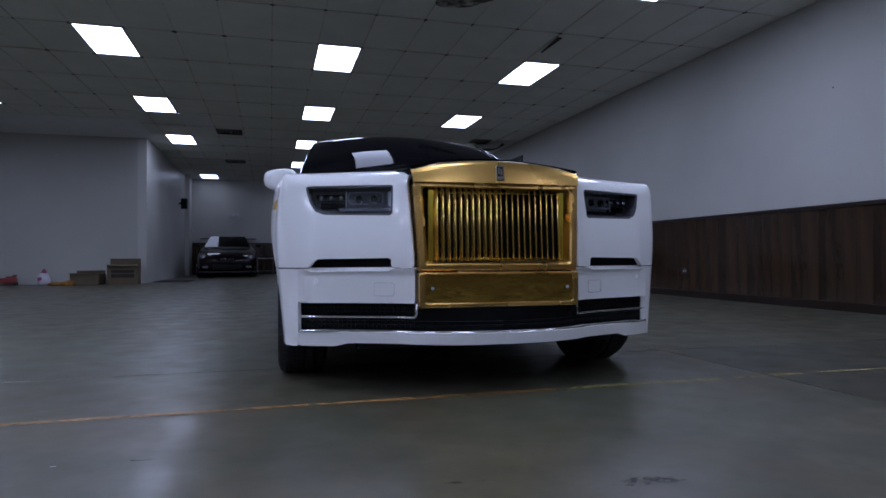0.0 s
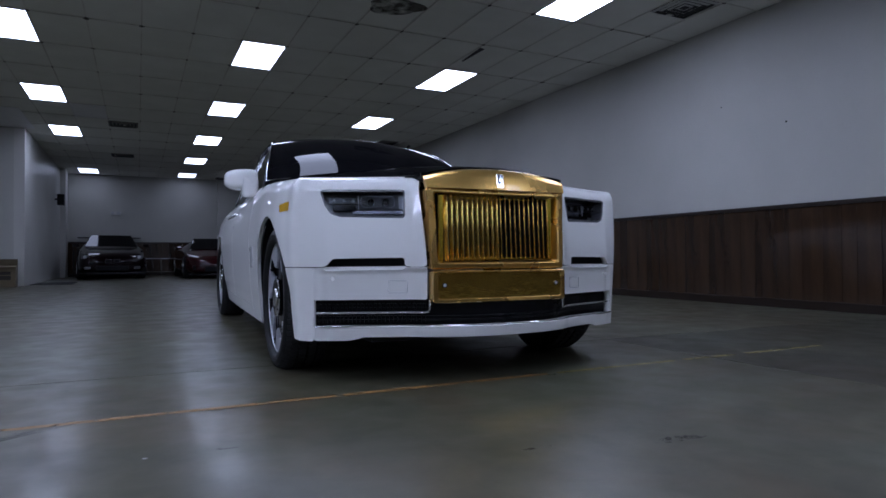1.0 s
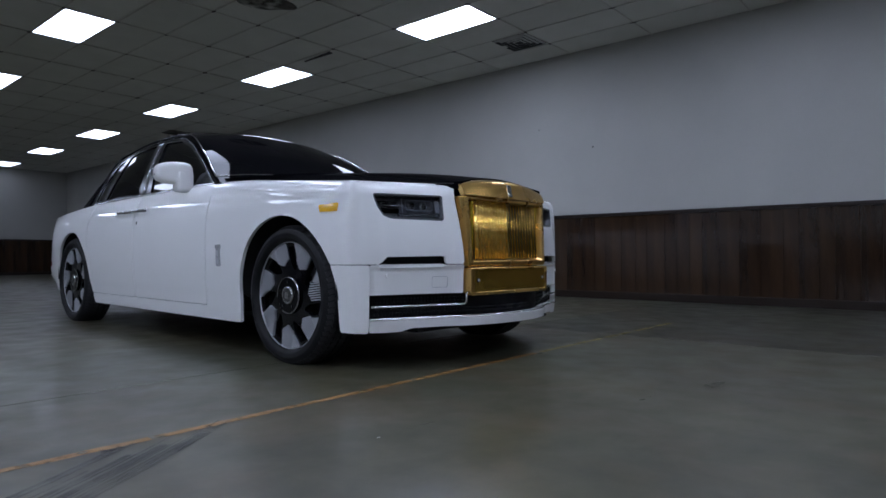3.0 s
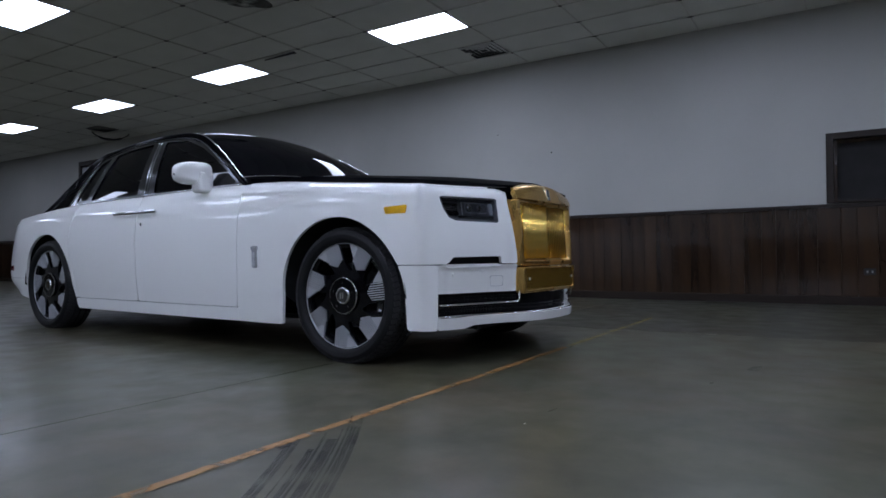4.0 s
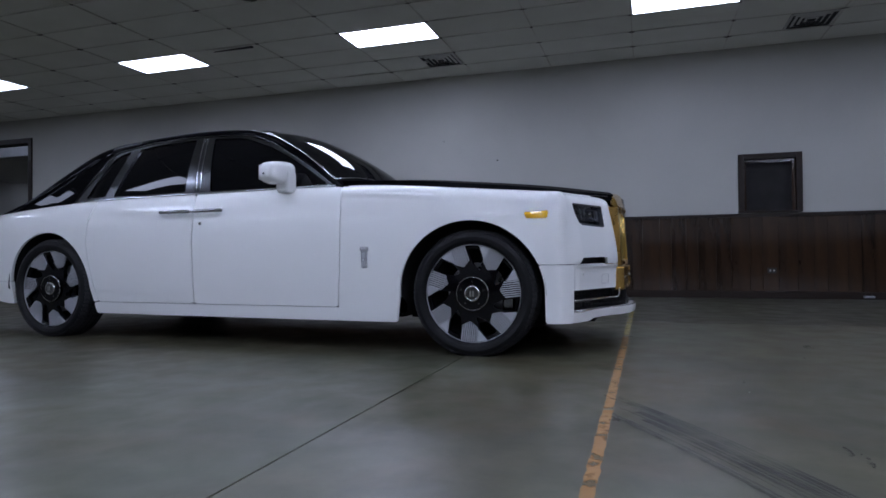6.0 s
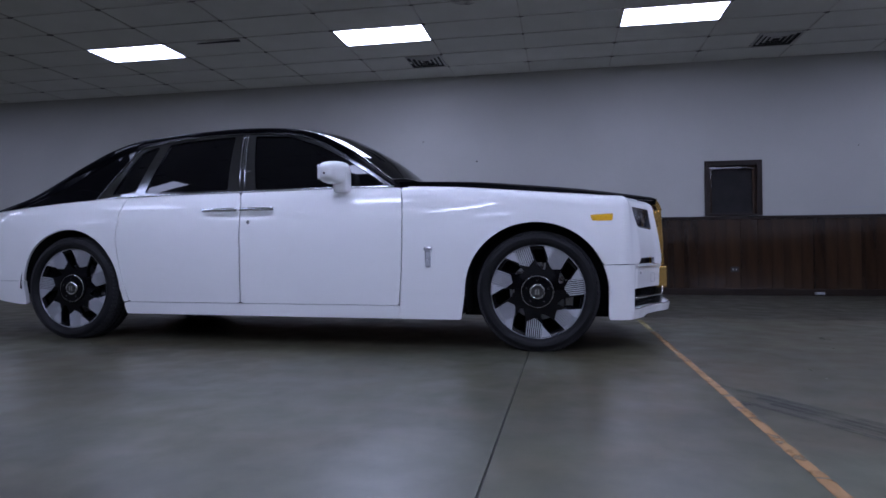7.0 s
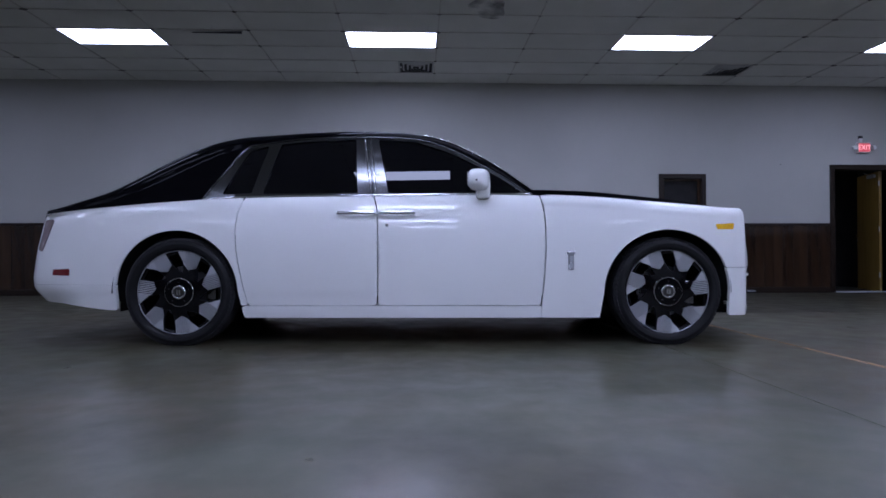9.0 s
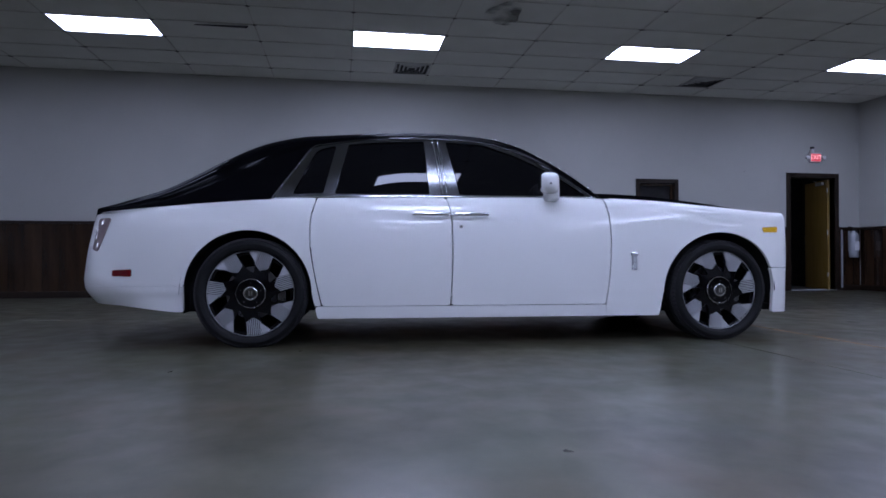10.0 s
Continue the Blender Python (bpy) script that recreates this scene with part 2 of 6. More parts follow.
RED_PLASTIC = mat("red_plastic", (0.22, 0.025, 0.02), 0.35, scale=10, amount=0.4)
NAVY_PAINT = mat("black_red_car_paint", (0.005, 0.002, 0.003), 0.05, scale=4, amount=0.4, spec=0.25, rough_var=0.02)
MAROON = mat("dark_red_car_paint", (0.024, 0.003, 0.004), 0.06, scale=4, fine=400, amount=0.3, spec=0.45, rough_var=0.02)
EXIT_LETTERS = glow("exit_letters", (1.0, 0.42, 0.45), 1.3)
EXIT_RED = glow("exit_sign_face", (1.0, 0.16, 0.20), 0.55)
BEZEL = mat("grey_gloss_bezel", (0.10, 0.103, 0.11), 0.15, scale=14, amount=0.3, coat=0.5)
FAR_GLASS = mat("dull_dark_glass", (0.005, 0.005, 0.006), 0.05, scale=3, amount=0.3, spec=0.2)
MAT_RUBBER = mat("black_floor_mat", (0.02, 0.02, 0.022), 0.8, bump=0.2)


# ---- building helpers ----
def mesh_object(name, verts, faces, material, parent=None, label="", smooth=False):
    me = bpy.data.meshes.new(name)
    me.from_pydata([tuple(map(float, v)) for v in verts], [], [tuple(f) for f in faces])
    me.materials.append(material)
    if smooth:
        me.shade_smooth()
    me.update()
    ob = new(name, me)
    if parent is not None:
        ob.parent = parent
    if label:
        ob["label"] = label
    return ob


def part(name, bm, material, parent, label="", smooth=False):
    me = bpy.data.meshes.new(name)
    bm.to_mesh(me)
    bm.free()
    me.materials.append(material)
    if smooth:
        me.shade_smooth()
    ob = new(name, me)
    if parent is not None:
        ob.parent = parent
    if label:
        ob["label"] = label
    return ob


def empty(name, m=None):
    ob = new(name)
    ob.empty_display_size = 0.2
    if m is not None:
        ob.matrix_basis = m
    return ob


def box_bm(lo, hi, bevel=0.0, segments=2, bm=None):
    bm = bm or bmesh.new()
    r = bmesh.ops.create_cube(bm, size=1.0)
    for v in r["verts"]:
        v.co = Vector([lo[i] + (v.co[i] + 0.5) * (hi[i] - lo[i]) for i in range(3)])
    if bevel:
        edges = list({e for v in r["verts"] for e in v.link_edges})
        bmesh.ops.bevel(bm, geom=edges, offset=bevel, segments=segments, affect="EDGES", profile=0.6)
    return bm


def box(name, lo, hi, material, parent=None, label="", bevel=0.0):
    return part(name, box_bm(lo, hi, bevel), material, parent, label)


def disc_bm(centre, axis, radius, depth, seg=32, radius2=None, bm=None, bevel=0.0):
    """A cylinder or cone about axis ('x', 'y' or 'z'), centred."""
    bm = bm or bmesh.new()
    turn = {"x": Matrix.Rotation(radians(90), 4, "Y"), "y": Matrix.Rotation(radians(-90), 4, "X"), "z": Matrix.Identity(4)}[axis]
    r = bmesh.ops.create_cone(bm, cap_ends=True, segments=seg, radius1=radius, radius2=radius if radius2 is None else radius2, depth=depth,
                              matrix=Matrix.Translation(centre) @ turn)
    if bevel:
        edges = [e for e in {e for v in r["verts"] for e in v.link_edges} if len(e.link_faces) == 2 and e.calc_face_angle(0) > 1.0]
        bmesh.ops.bevel(bm, geom=edges, offset=bevel, segments=2, affect="EDGES")
    return bm


def revolve(name, profile, centre, axis, seg, material, parent, label="", smooth=True, closed=False):
    """Turns (radius, along) points about an axis through centre."""
    verts, faces, n = [], [], len(profile)
    for k in range(seg):
        t = 2 * math.pi * k / seg
        for r, h in profile:
            p = {"x": (h, r * math.cos(t), r * math.sin(t)), "y": (r * math.cos(t), h, r * math.sin(t)), "z": (r * math.cos(t), r * math.sin(t), h)}[axis]
            verts.append([p[i] + centre[i] for i in range(3)])
    for k in range(seg):
        for i in range(n if closed else n - 1):
            a, b = k * n + i, k * n + (i + 1) % n
            c, d = ((k + 1) % seg) * n + (i + 1) % n, ((k + 1) % seg) * n + i
            faces.append((a, b, c, d))
    return mesh_object(name, verts, faces, material, parent, label, smooth)


def tube(name, pts, radius, material, parent, label="", seg=8, flat=1.0, up=(0, 0, 1)):
    """A rod along points; flat squeezes it across 'up'."""
    pts = [Vector(p) for p in pts]
    verts, faces, up = [], [], Vector(up)
    for i, p in enumerate(pts):
        d = (pts[min(i + 1, len(pts) - 1)] - pts[max(i - 1, 0)]).normalized()
        s = d.cross(up)
        s = s.normalized() if s.length > 1e-4 else Vector((1, 0, 0))
        w = s.cross(d)
        for k in range(seg):
            t = 2 * math.pi * k / seg
            verts.append(p + s * (math.cos(t) * radius * flat) + w * (math.sin(t) * radius))
    for i in range(len(pts) - 1):
        for k in range(seg):
            a, b = i * seg + k, i * seg + (k + 1) % seg
            faces.append((a, b, b + seg, a + seg))
    faces.append(tuple(range(seg))[::-1])
    faces.append(tuple(range(len(verts) - seg, len(verts))))
    return mesh_object(name, verts, faces, material, parent, label, True)


def smooth_lerp(x, xs, ys):
    """Monotone-ish smooth interpolation through knots (Hermite with finite-difference slopes)."""
    xs, ys, x = np.asarray(xs, float), np.asarray(ys, float), np.asarray(x, float)
    g = np.gradient(ys, xs)
    i = np.clip(np.searchsorted(xs, x) - 1, 0, len(xs) - 2)
    h = xs[i + 1] - xs[i]
    t = np.clip((x - xs[i]) / h, 0, 1)
    return ((2 * t**3 - 3 * t**2 + 1) * ys[i] + (t**3 - 2 * t**2 + t) * h * g[i] + (3 * t**2 - 2 * t**3) * ys[i + 1] + (t**3 - t**2) * h * g[i + 1])


def step01(x, a, b):
    t = np.clip((np.asarray(x, float) - a) / (b - a), 0, 1)
    return t * t * (3 - 2 * t)


def poly_sd(pts, rounding=0.0):
    """Signed distance (positive inside) to a polygon with corners rounded."""
    P = np.asarray(pts, float)

    def d(u, v):
        u, v = np.asarray(u, float), np.asarray(v, float)
        best, inside = np.full(u.shape, 1e9), np.zeros(u.shape, bool)
        for (ax, ay), (bx, by) in zip(P, np.roll(P, -1, 0)):
            ex, ey = bx - ax, by - ay
            t = np.clip(((u - ax) * ex + (v - ay) * ey) / (ex * ex + ey * ey), 0, 1)
            best = np.minimum(best, (u - ax - t * ex) ** 2 + (v - ay - t * ey) ** 2)
            cross = ((ay > v) != (by > v)) & (u < (bx - ax) * (v - ay) / ((by - ay) if by != ay else 1e-9) + ax)
            inside ^= cross
        return np.where(inside, 1, -1) * np.sqrt(best)

    if not rounding:
        return d
    c = P.mean(0)
    Q = P + (c - P) / np.linalg.norm(c - P, axis=1)[:, None] * rounding * 1.3
    inner = poly_sd(Q)
    return lambda u, v: inner(u, v) + rounding


def sheet(name, S, dist, u_range, v_range, step, material, parent, sign=1, flange=0.015, thick=None, label=""):
    """A curved panel: the part of the surface S(u, v) -> (x, y, z) where dist(u, v) > 0, with its edge turned in.
    sign: -1 builds it on the car's other side."""
    (u0, u1), (v0, v1) = u_range, v_range
    nu, nv = max(2, int(round((u1 - u0) / step[0]))), max(2, int(round((v1 - v0) / step[1])))
    U, V = np.meshgrid(np.linspace(u0, u1, nu + 1), np.linspace(v0, v1, nv + 1), indexing="ij")
    D = dist(U, V)
    D = np.where(np.abs(D) < 1e-5, 1e-5, D)
    uv, index, cut = [], {}, {}
    faces, rim = [], []

    def node(i, j):
        if (i, j) not in index:
            index[i, j] = len(uv)
            uv.append((U[i, j], V[i, j]))
        return index[i, j]

    def edge(p, q):
        key = (p, q) if p < q else (q, p)
        if key not in cut:
            a, b = D[key[0]], D[key[1]]
            t = a / (a - b)
            cut[key] = len(uv)
            uv.append((U[key[0]] + t * (U[key[1]] - U[key[0]]), V[key[0]] + t * (V[key[1]] - V[key[0]])))
        return cut[key]

    for i in range(nu):
        for j in range(nv):
            ring = [(i, j), (i + 1, j), (i + 1, j + 1), (i, j + 1)]
            keep = [D[p] > 0 for p in ring]
            if not any(keep):
                continue
            poly, marks = [], []
            for k in range(4):
                p, q = ring[k], ring[(k + 1) % 4]
                if keep[k]:
                    poly.append(node(*p))
                    marks.append(False)
                if keep[k] != keep[(k + 1) % 4]:
                    poly.append(edge(p, q))
                    marks.append(True)
            if len(poly) >= 3:
                faces.append(poly)
                cuts = [poly[k] for k in range(len(poly)) if marks[k]]
                if len(cuts) == 2:
                    rim.append(tuple(cuts))
    if not faces:
        return None
    count = {}
    for f in faces:
        for k in range(len(f)):
            key = tuple(sorted((f[k], f[(k + 1) % len(f)])))
            count[key] = count.get(key, 0) + 1
    A = np.array(uv)
    P = np.stack(S(A[:, 0], A[:, 1]), -1)
    e = 1e-3
    du = np.stack(S(A[:, 0] + e, A[:, 1]), -1) - np.stack(S(A[:, 0] - e, A[:, 1]), -1)
    dv = np.stack(S(A[:, 0], A[:, 1] + e), -1) - np.stack(S(A[:, 0], A[:, 1] - e), -1)
    N = np.cross(du, dv)
    N /= np.linalg.norm(N, axis=1)[:, None] + 1e-12
    verts, out = [tuple(p) for p in P], [list(f) for f in faces]
    if flange:
        made = {}
        for f in faces:
            for k in range(len(f)):
                a, b = f[k], f[(k + 1) % len(f)]
                if count[tuple(sorted((a, b)))] != 1:
                    continue
                ids = []
                for v in (a, b):
                    if v not in made:
                        made[v] = (len(verts), len(verts) + 1)
                        verts.append(tuple(P[v]))
                        verts.append(tuple(P[v] - N[v] * flange))
                    ids.append(made[v])
                out.append([ids[1][0], ids[0][0], ids[0][1], ids[1][1]])
    if sign < 0:
        verts = [(-x, y, z) for x, y, z in verts]
        out = [f[::-1] for f in out]
    return mesh_object(name, verts, out, material, parent, label, True)


# ---- the room ----
def plain(name, lo, hi, material):
    ob = box(name, lo, hi, material)
    return tagged(ob, kind="structure")


floor = plain("floor", (X_WEST - 0.3, Y_SOUTH - 0.3, -0.25), (X_EAST + 3.2, Y_NORTH + 0.3, -0.012), JOINT_FILL)
tagged(floor, "sealed grey-green concrete floor with saw-cut joints", "floor")
JX, JY, G = 1.42, 0.055, 0.0037
for k, (x0, x1, y0, y1) in enumerate(((X_WEST, JX - G, Y_SOUTH, JY - G), (JX + G, X_EAST + 3.0, Y_SOUTH, JY - G), (X_WEST, JX - G, JY + G, Y_NORTH), (JX + G, X_EAST + 3.0, JY + G, Y_NORTH))):
    box("concrete_slab", (x0, y0, -0.0115), (x1, y1, 0.0), SLABS[k], floor, "", 0.0012)


def wall_with_holes(name, axis, at, thick, lo, hi, z1, holes, material):
    """A wall along an axis; holes are (a0, a1, z0, z1) and go through."""
    bm = bmesh.new()
    cuts = sorted({lo, hi, *(h[0] for h in holes), *(h[1] for h in holes)})
    for a, b in zip(cuts, cuts[1:]):
        inside = [h for h in holes if h[0] <= a and h[1] >= b]
        spans, z = [], -0.012
        for h in sorted(inside, key=lambda q: q[2]):
            if h[2] > z:
                spans.append((z, h[2]))
            z = h[3]
        spans.append((z, z1))
        for s, e in spans:
            if axis == "y":
                box_bm((at, a, s), (at + thick, b, e), bm=bm)
            else:
                box_bm((a, at, s), (b, at + thick, e), bm=bm)
    bmesh.ops.remove_doubles(bm, verts=bm.verts, dist=1e-5)
    ob = part(name, bm, material, None)
    return tagged(ob, kind="structure")


HATCH = (-3.085, -2.275, WAINSCOT + 0.01, 2.03)
DOOR = (-6.27, -5.345, 0.0, 2.16)
WINDOW = (11.06, 14.35, 1.25, 3.16)
wall_east = wall_with_holes("wall_east", "y", X_EAST, 0.2, Y_SOUTH - 0.2, Y_NORTH + 0.2, CEIL + 0.1, [HATCH, DOOR, WINDOW], WALL_PAINT)
tagged(wall_east, "white painted wall above dark wood wainscot", "wall")
wall_south = plain("wall_south", (X_WEST - 0.2, Y_SOUTH - 0.2, -0.012), (X_EAST - 0.001, Y_SOUTH, CEIL + 0.1), WALL_PAINT)
wall_north = plain("wall_north", (X_JOG - 0.2, Y_NORTH, -0.012), (X_EAST - 0.001, Y_NORTH + 0.2, CEIL + 0.1), WALL_PAINT)
wall_west = plain("wall_west", (X_WEST - 0.2, Y_SOUTH, -0.012), (X_WEST, Y_JOG + 0.2, CEIL + 0.1), WALL_PAINT)
wall_jog = plain("wall_jog", (X_WEST + 0.001, Y_JOG, -0.012), (X_JOG - 0.201, Y_JOG + 0.2, CEIL + 0.1), WALL_PAINT)
wall_alcove = plain("wall_alcove", (X_JOG - 0.2, Y_JOG, -0.012), (X_JOG, Y_NORTH - 0.001, CEIL + 0.1), GLOSS_WALL)
for w, text in ((wall_south, "white painted end wall with dark wainscot"), (wall_north, "white painted back wall above dark wainscot"), (wall_west, "white painted side wall above dark wainscot"),
                (wall_jog, "plain white painted wall behind the boxes"), (wall_alcove, "white painted side wall of the parking alcove")):
    tagged(w, text, "wall")
pilaster = plain("pilaster", (1.02, Y_NORTH - 0.30, -0.012), (1.34, Y_NORTH - 0.001, CEIL), WALL_PAINT)
tagged(pilaster, "square white painted column against the back wall", "column")
pilaster_west = plain("pilaster", (X_JOG + 0.001, 20.2, -0.012), (X_JOG + 0.16, 20.9, CEIL), GLOSS_WALL)
tagged(pilaster_west, "shallow white painted pier on the alcove wall", "column")

# ceiling: one mesh of lay-in tiles, with its metal grid
LIGHT_ROWS = [TILE_Y0 + 3.66 * k for k in range(-2, 6)]
LIGHT_COLUMNS = [TILE_X0, TILE_X0 - 5 * TILE_X, TILE_X0 - 10 * TILE_X, TILE_X0 - 15 * TILE_X, TILE_X0 - 20 * TILE_X]


def lit(c, r):
    """Which cells of the pattern hold a light."""
    third = abs(c - LIGHT_COLUMNS[2]) < 0.1
    return not (third and 15 < r < 18)


def in_room(x, y):
    return not (x < X_JOG and y > Y_JOG)


tiles_v, tiles_f = [], []
nx0, nx1 = int(math.floor((X_WEST - TILE_X0) / TILE_X)), int(math.ceil((X_EAST - TILE_X0) / TILE_X))
ny0, ny1 = int(math.floor((Y_SOUTH - TILE_Y0) / TILE_Y)), int(math.ceil((Y_NORTH - TILE_Y0) / TILE_Y))
light_cells = {(round((c - TILE_X0) / TILE_X), round((r - TILE_Y0) / TILE_Y)) for c in LIGHT_COLUMNS for r in LIGHT_ROWS if lit(c, r) and in_room(c, r + TILE_Y)}
rnd = random.Random(4)
for i in range(nx0, nx1):
    for j in range(ny0, ny1):
        x0, y0 = TILE_X0 + i * TILE_X, TILE_Y0 + j * TILE_Y
        x1, y1 = min(x0 + TILE_X, X_EAST), min(y0 + TILE_Y, Y_NORTH)
        x0, y0 = max(x0, X_WEST), max(y0, Y_SOUTH)
        if (i, j) in light_cells or not in_room((x0 + x1) / 2, (y0 + y1) / 2):
            continue
        g = 0.006
        zc = [CEIL + 0.006 + rnd.uniform(0, 0.004) for _ in range(4)]
        sag = -0.003 - rnd.random() * 0.008
        n = len(tiles_v)
        cx, cy = (x0 + x1) / 2, (y0 + y1) / 2
        tiles_v += [(x0 + g, y0 + g, zc[0]), (x1 - g, y0 + g, zc[1]), (x1 - g, y1 - g, zc[2]), (x0 + g, y1 - g, zc[3]), (cx, cy, sum(zc) / 4 + sag)]
        tiles_v += [(a, b, c + 0.016) for a, b, c in tiles_v[n:n + 4]]
        tiles_f += [(n + 4, n + 1, n), (n + 4, n + 2, n + 1), (n + 4, n + 3, n + 2), (n + 4, n, n + 3), (n + 5, n + 6, n + 7, n + 8)]
        tiles_f += [(n + k, n + (k + 1) % 4, n + 5 + (k + 1) % 4, n + 5 + k) for k in range(4)]
ceiling = mesh_object("ceiling", tiles_v, tiles_f, CEILING_TILE)
tagged(ceiling, "grey-white lay-in ceiling tiles, some slipped or stained", "ceiling", kind="structure")
bm = bmesh.new()
for i in range(nx0, nx1 + 1):
    x = TILE_X0 + i * TILE_X
    if X_WEST < x < X_EAST:
        box_bm((x - 0.008, Y_SOUTH, CEIL - 0.001), (x + 0.008, Y_JOG if x < X_JOG else Y_NORTH, CEIL + 0.004), bm=bm)
for j in range(ny0, ny1 + 1):
    y = TILE_Y0 + j * TILE_Y
    if Y_SOUTH < y < Y_NORTH:
        box_bm((X_JOG if y > Y_JOG else X_WEST, y - 0.008, CEIL - 0.002), (X_EAST, y + 0.008, CEIL + 0.003), bm=bm)
tagged(part("ceiling_grid_trim", bm, TBAR, None), "thin grey metal ceiling grid bars", "trim", kind="structure")
gap_v, gap_f = [], []
rg = random.Random(9)
for i in range(nx0, nx1 + 1):
    for j in range(ny0, ny1 + 1):
        x, y = TILE_X0 + i * TILE_X, TILE_Y0 + j * TILE_Y
        if X_WEST < x < X_EAST and Y_SOUTH < y < Y_NORTH and in_room(x, y):
            a, b, n = rg.uniform(0.016, 0.042), rg.uniform(0.02, 0.06), len(gap_v)
            gap_v += [(x - a, y, CEIL - 0.0035), (x, y - b, CEIL - 0.0035), (x + a, y, CEIL - 0.0035), (x, y + b, CEIL - 0.0035), (x - a, y, CEIL - 0.001), (x, y - b, CEIL - 0.001), (x + a, y, CEIL - 0.001), (x, y + b, CEIL - 0.001)]
            gap_f += [(n + 3, n + 2, n + 1, n)] + [(n + k, n + (k + 1) % 4, n + 4 + (k + 1) % 4, n + 4 + k) for k in range(4)]
tagged(mesh_object("ceiling_corner_trim", gap_v, gap_f, CORNER_DIRT), "dark grimy joints where ceiling tiles meet", "trim", kind="structure")
plain("ceiling_slab", (X_WEST - 0.2, Y_SOUTH - 0.2, CEIL + 0.25), (X_EAST + 3.2, Y_NORTH + 0.2, CEIL + 0.4), DARK_VOID)
strip = plain("soffit", (X_WEST + 0.002, 10.95, CEIL - 0.008), (X_JOG + 0.2, Y_JOG - 0.002, CEIL - 0.004), LIGHT_STEEL)
tagged(strip, "plain plaster strip of ceiling beside the jog wall", "ceiling")


def ceiling_light(glass, text):
    top = empty("ceiling_light")
    bm = bmesh.new()
    w, d = TILE_X / 2 - 0.004, TILE_Y / 2 - 0.004
    for lo, hi in (((-w, -d, -0.004), (-w + 0.018, d, 0.02)), ((w - 0.018, -d, -0.004), (w, d, 0.02)), ((-w + 0.018, -d, -0.004), (w - 0.018, -d + 0.018, 0.02)),
                   ((-w + 0.018, d - 0.018, -0.004), (w - 0.018, d, 0.02))):
        box_bm(lo, hi, bm=bm)
    part("frame", bm, LIGHT_STEEL, top, "white enamelled frame")
    box("diffuser", (-w + 0.018, -d + 0.018, 0.002), (w - 0.018, d - 0.018, 0.012), glass, top, "glowing frosted diffuser")
    return tagged(top, text, "ceiling light", "ceiling lights")


# strengths set by place: weaker towards the back of the hall, dimmer along the south-east
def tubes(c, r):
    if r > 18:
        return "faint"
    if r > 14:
        return "weak"
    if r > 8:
        return "mid" if c < -3 or r > 10 else "weak"
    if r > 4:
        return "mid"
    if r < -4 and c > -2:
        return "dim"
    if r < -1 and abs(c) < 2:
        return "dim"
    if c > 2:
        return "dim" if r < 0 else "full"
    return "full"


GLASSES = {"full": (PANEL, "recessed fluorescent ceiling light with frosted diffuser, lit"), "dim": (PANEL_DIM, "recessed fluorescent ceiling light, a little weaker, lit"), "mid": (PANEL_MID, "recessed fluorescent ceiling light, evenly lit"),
           "weak": (PANEL_WEAK, "recessed fluorescent ceiling light with aged tubes, lit"), "faint": (PANEL_FAINT, "recessed fluorescent ceiling light with faint old tubes, lit")}
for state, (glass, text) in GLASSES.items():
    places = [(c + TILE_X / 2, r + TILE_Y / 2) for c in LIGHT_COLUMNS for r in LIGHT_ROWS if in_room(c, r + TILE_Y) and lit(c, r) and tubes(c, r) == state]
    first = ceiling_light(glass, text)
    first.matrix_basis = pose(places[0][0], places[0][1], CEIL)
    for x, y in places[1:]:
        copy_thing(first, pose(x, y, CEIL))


blank = ceiling_light(LIGHT_STEEL, "recessed ceiling light panel, tubes out, unlit")
blank.matrix_basis = pose(TILE_X0 - 8.5 * TILE_X, TILE_Y0 + 7.5 * TILE_Y, CEIL - 0.014)


def ceiling_vent(x, y, half, metal=VENT_METAL, turn=0.0):
    top = empty("ceiling_vent", pose(x, y, CEIL - 0.004, 0, 0, turn))
    box("backing", (-half, -half, 0.004), (half, half, 0.012), VENT_DARK, top)
    for k in range(4):
        r0 = half * (1 - k * 0.24)
        r1 = r0 - half * 0.10
        z0, z1 = -0.012 + k * 0.003, 0.004
        v = [(-r0, -r0, z1), (r0, -r0, z1), (r0, r0, z1), (-r0, r0, z1), (-r1, -r1, z0), (r1, -r1, z0), (r1, r1, z0), (-r1, r1, z0)]
        mesh_object("slat", v, [(n, (n + 1) % 4, 4 + (n + 1) % 4, 4 + n) for n in range(4)], metal, top, "grey metal louvre ring")
    return tagged(top, "square grey louvred air vent in the ceiling", "air vent", "ceiling vents")


ceiling_vent(4.16, 1.85, 0.27)
ceiling_vent(4.16, -3.02, 0.27)
ceiling_vent(-1.95, 11.85, 0.29, VENT_GRIMY)
ceiling_vent(-2.05, 16.5, 0.29, VENT_GRIMY)
ceiling_vent(1.2, 20.9, 0.28, VENT_GRIMY)
ceiling_vent(4.1, 11.55, 0.24, VENT_GRIMY)
hang = empty("slipped_ceiling_panel", pose(4.42, 11.78, CEIL - 0.03, 0, 0, -32))
flap_v, flap_f, rf = [], [], random.Random(3)
for i in range(13):
    for j in range(5):
        u, w = i / 6 - 1, j / 2 - 1
        flap_v.append((0.38 * u, 0.16 * w * (1 - 0.3 * u * u), -0.19 * (1 - abs(u) ** 2.4) * (1 - 0.35 * w) / 1.35 + rf.uniform(-0.006, 0.006)))
for i in range(12):
    flap_f += [(i * 5 + j, i * 5 + j + 1, i * 5 + j + 6, i * 5 + j + 5) for j in range(4)]
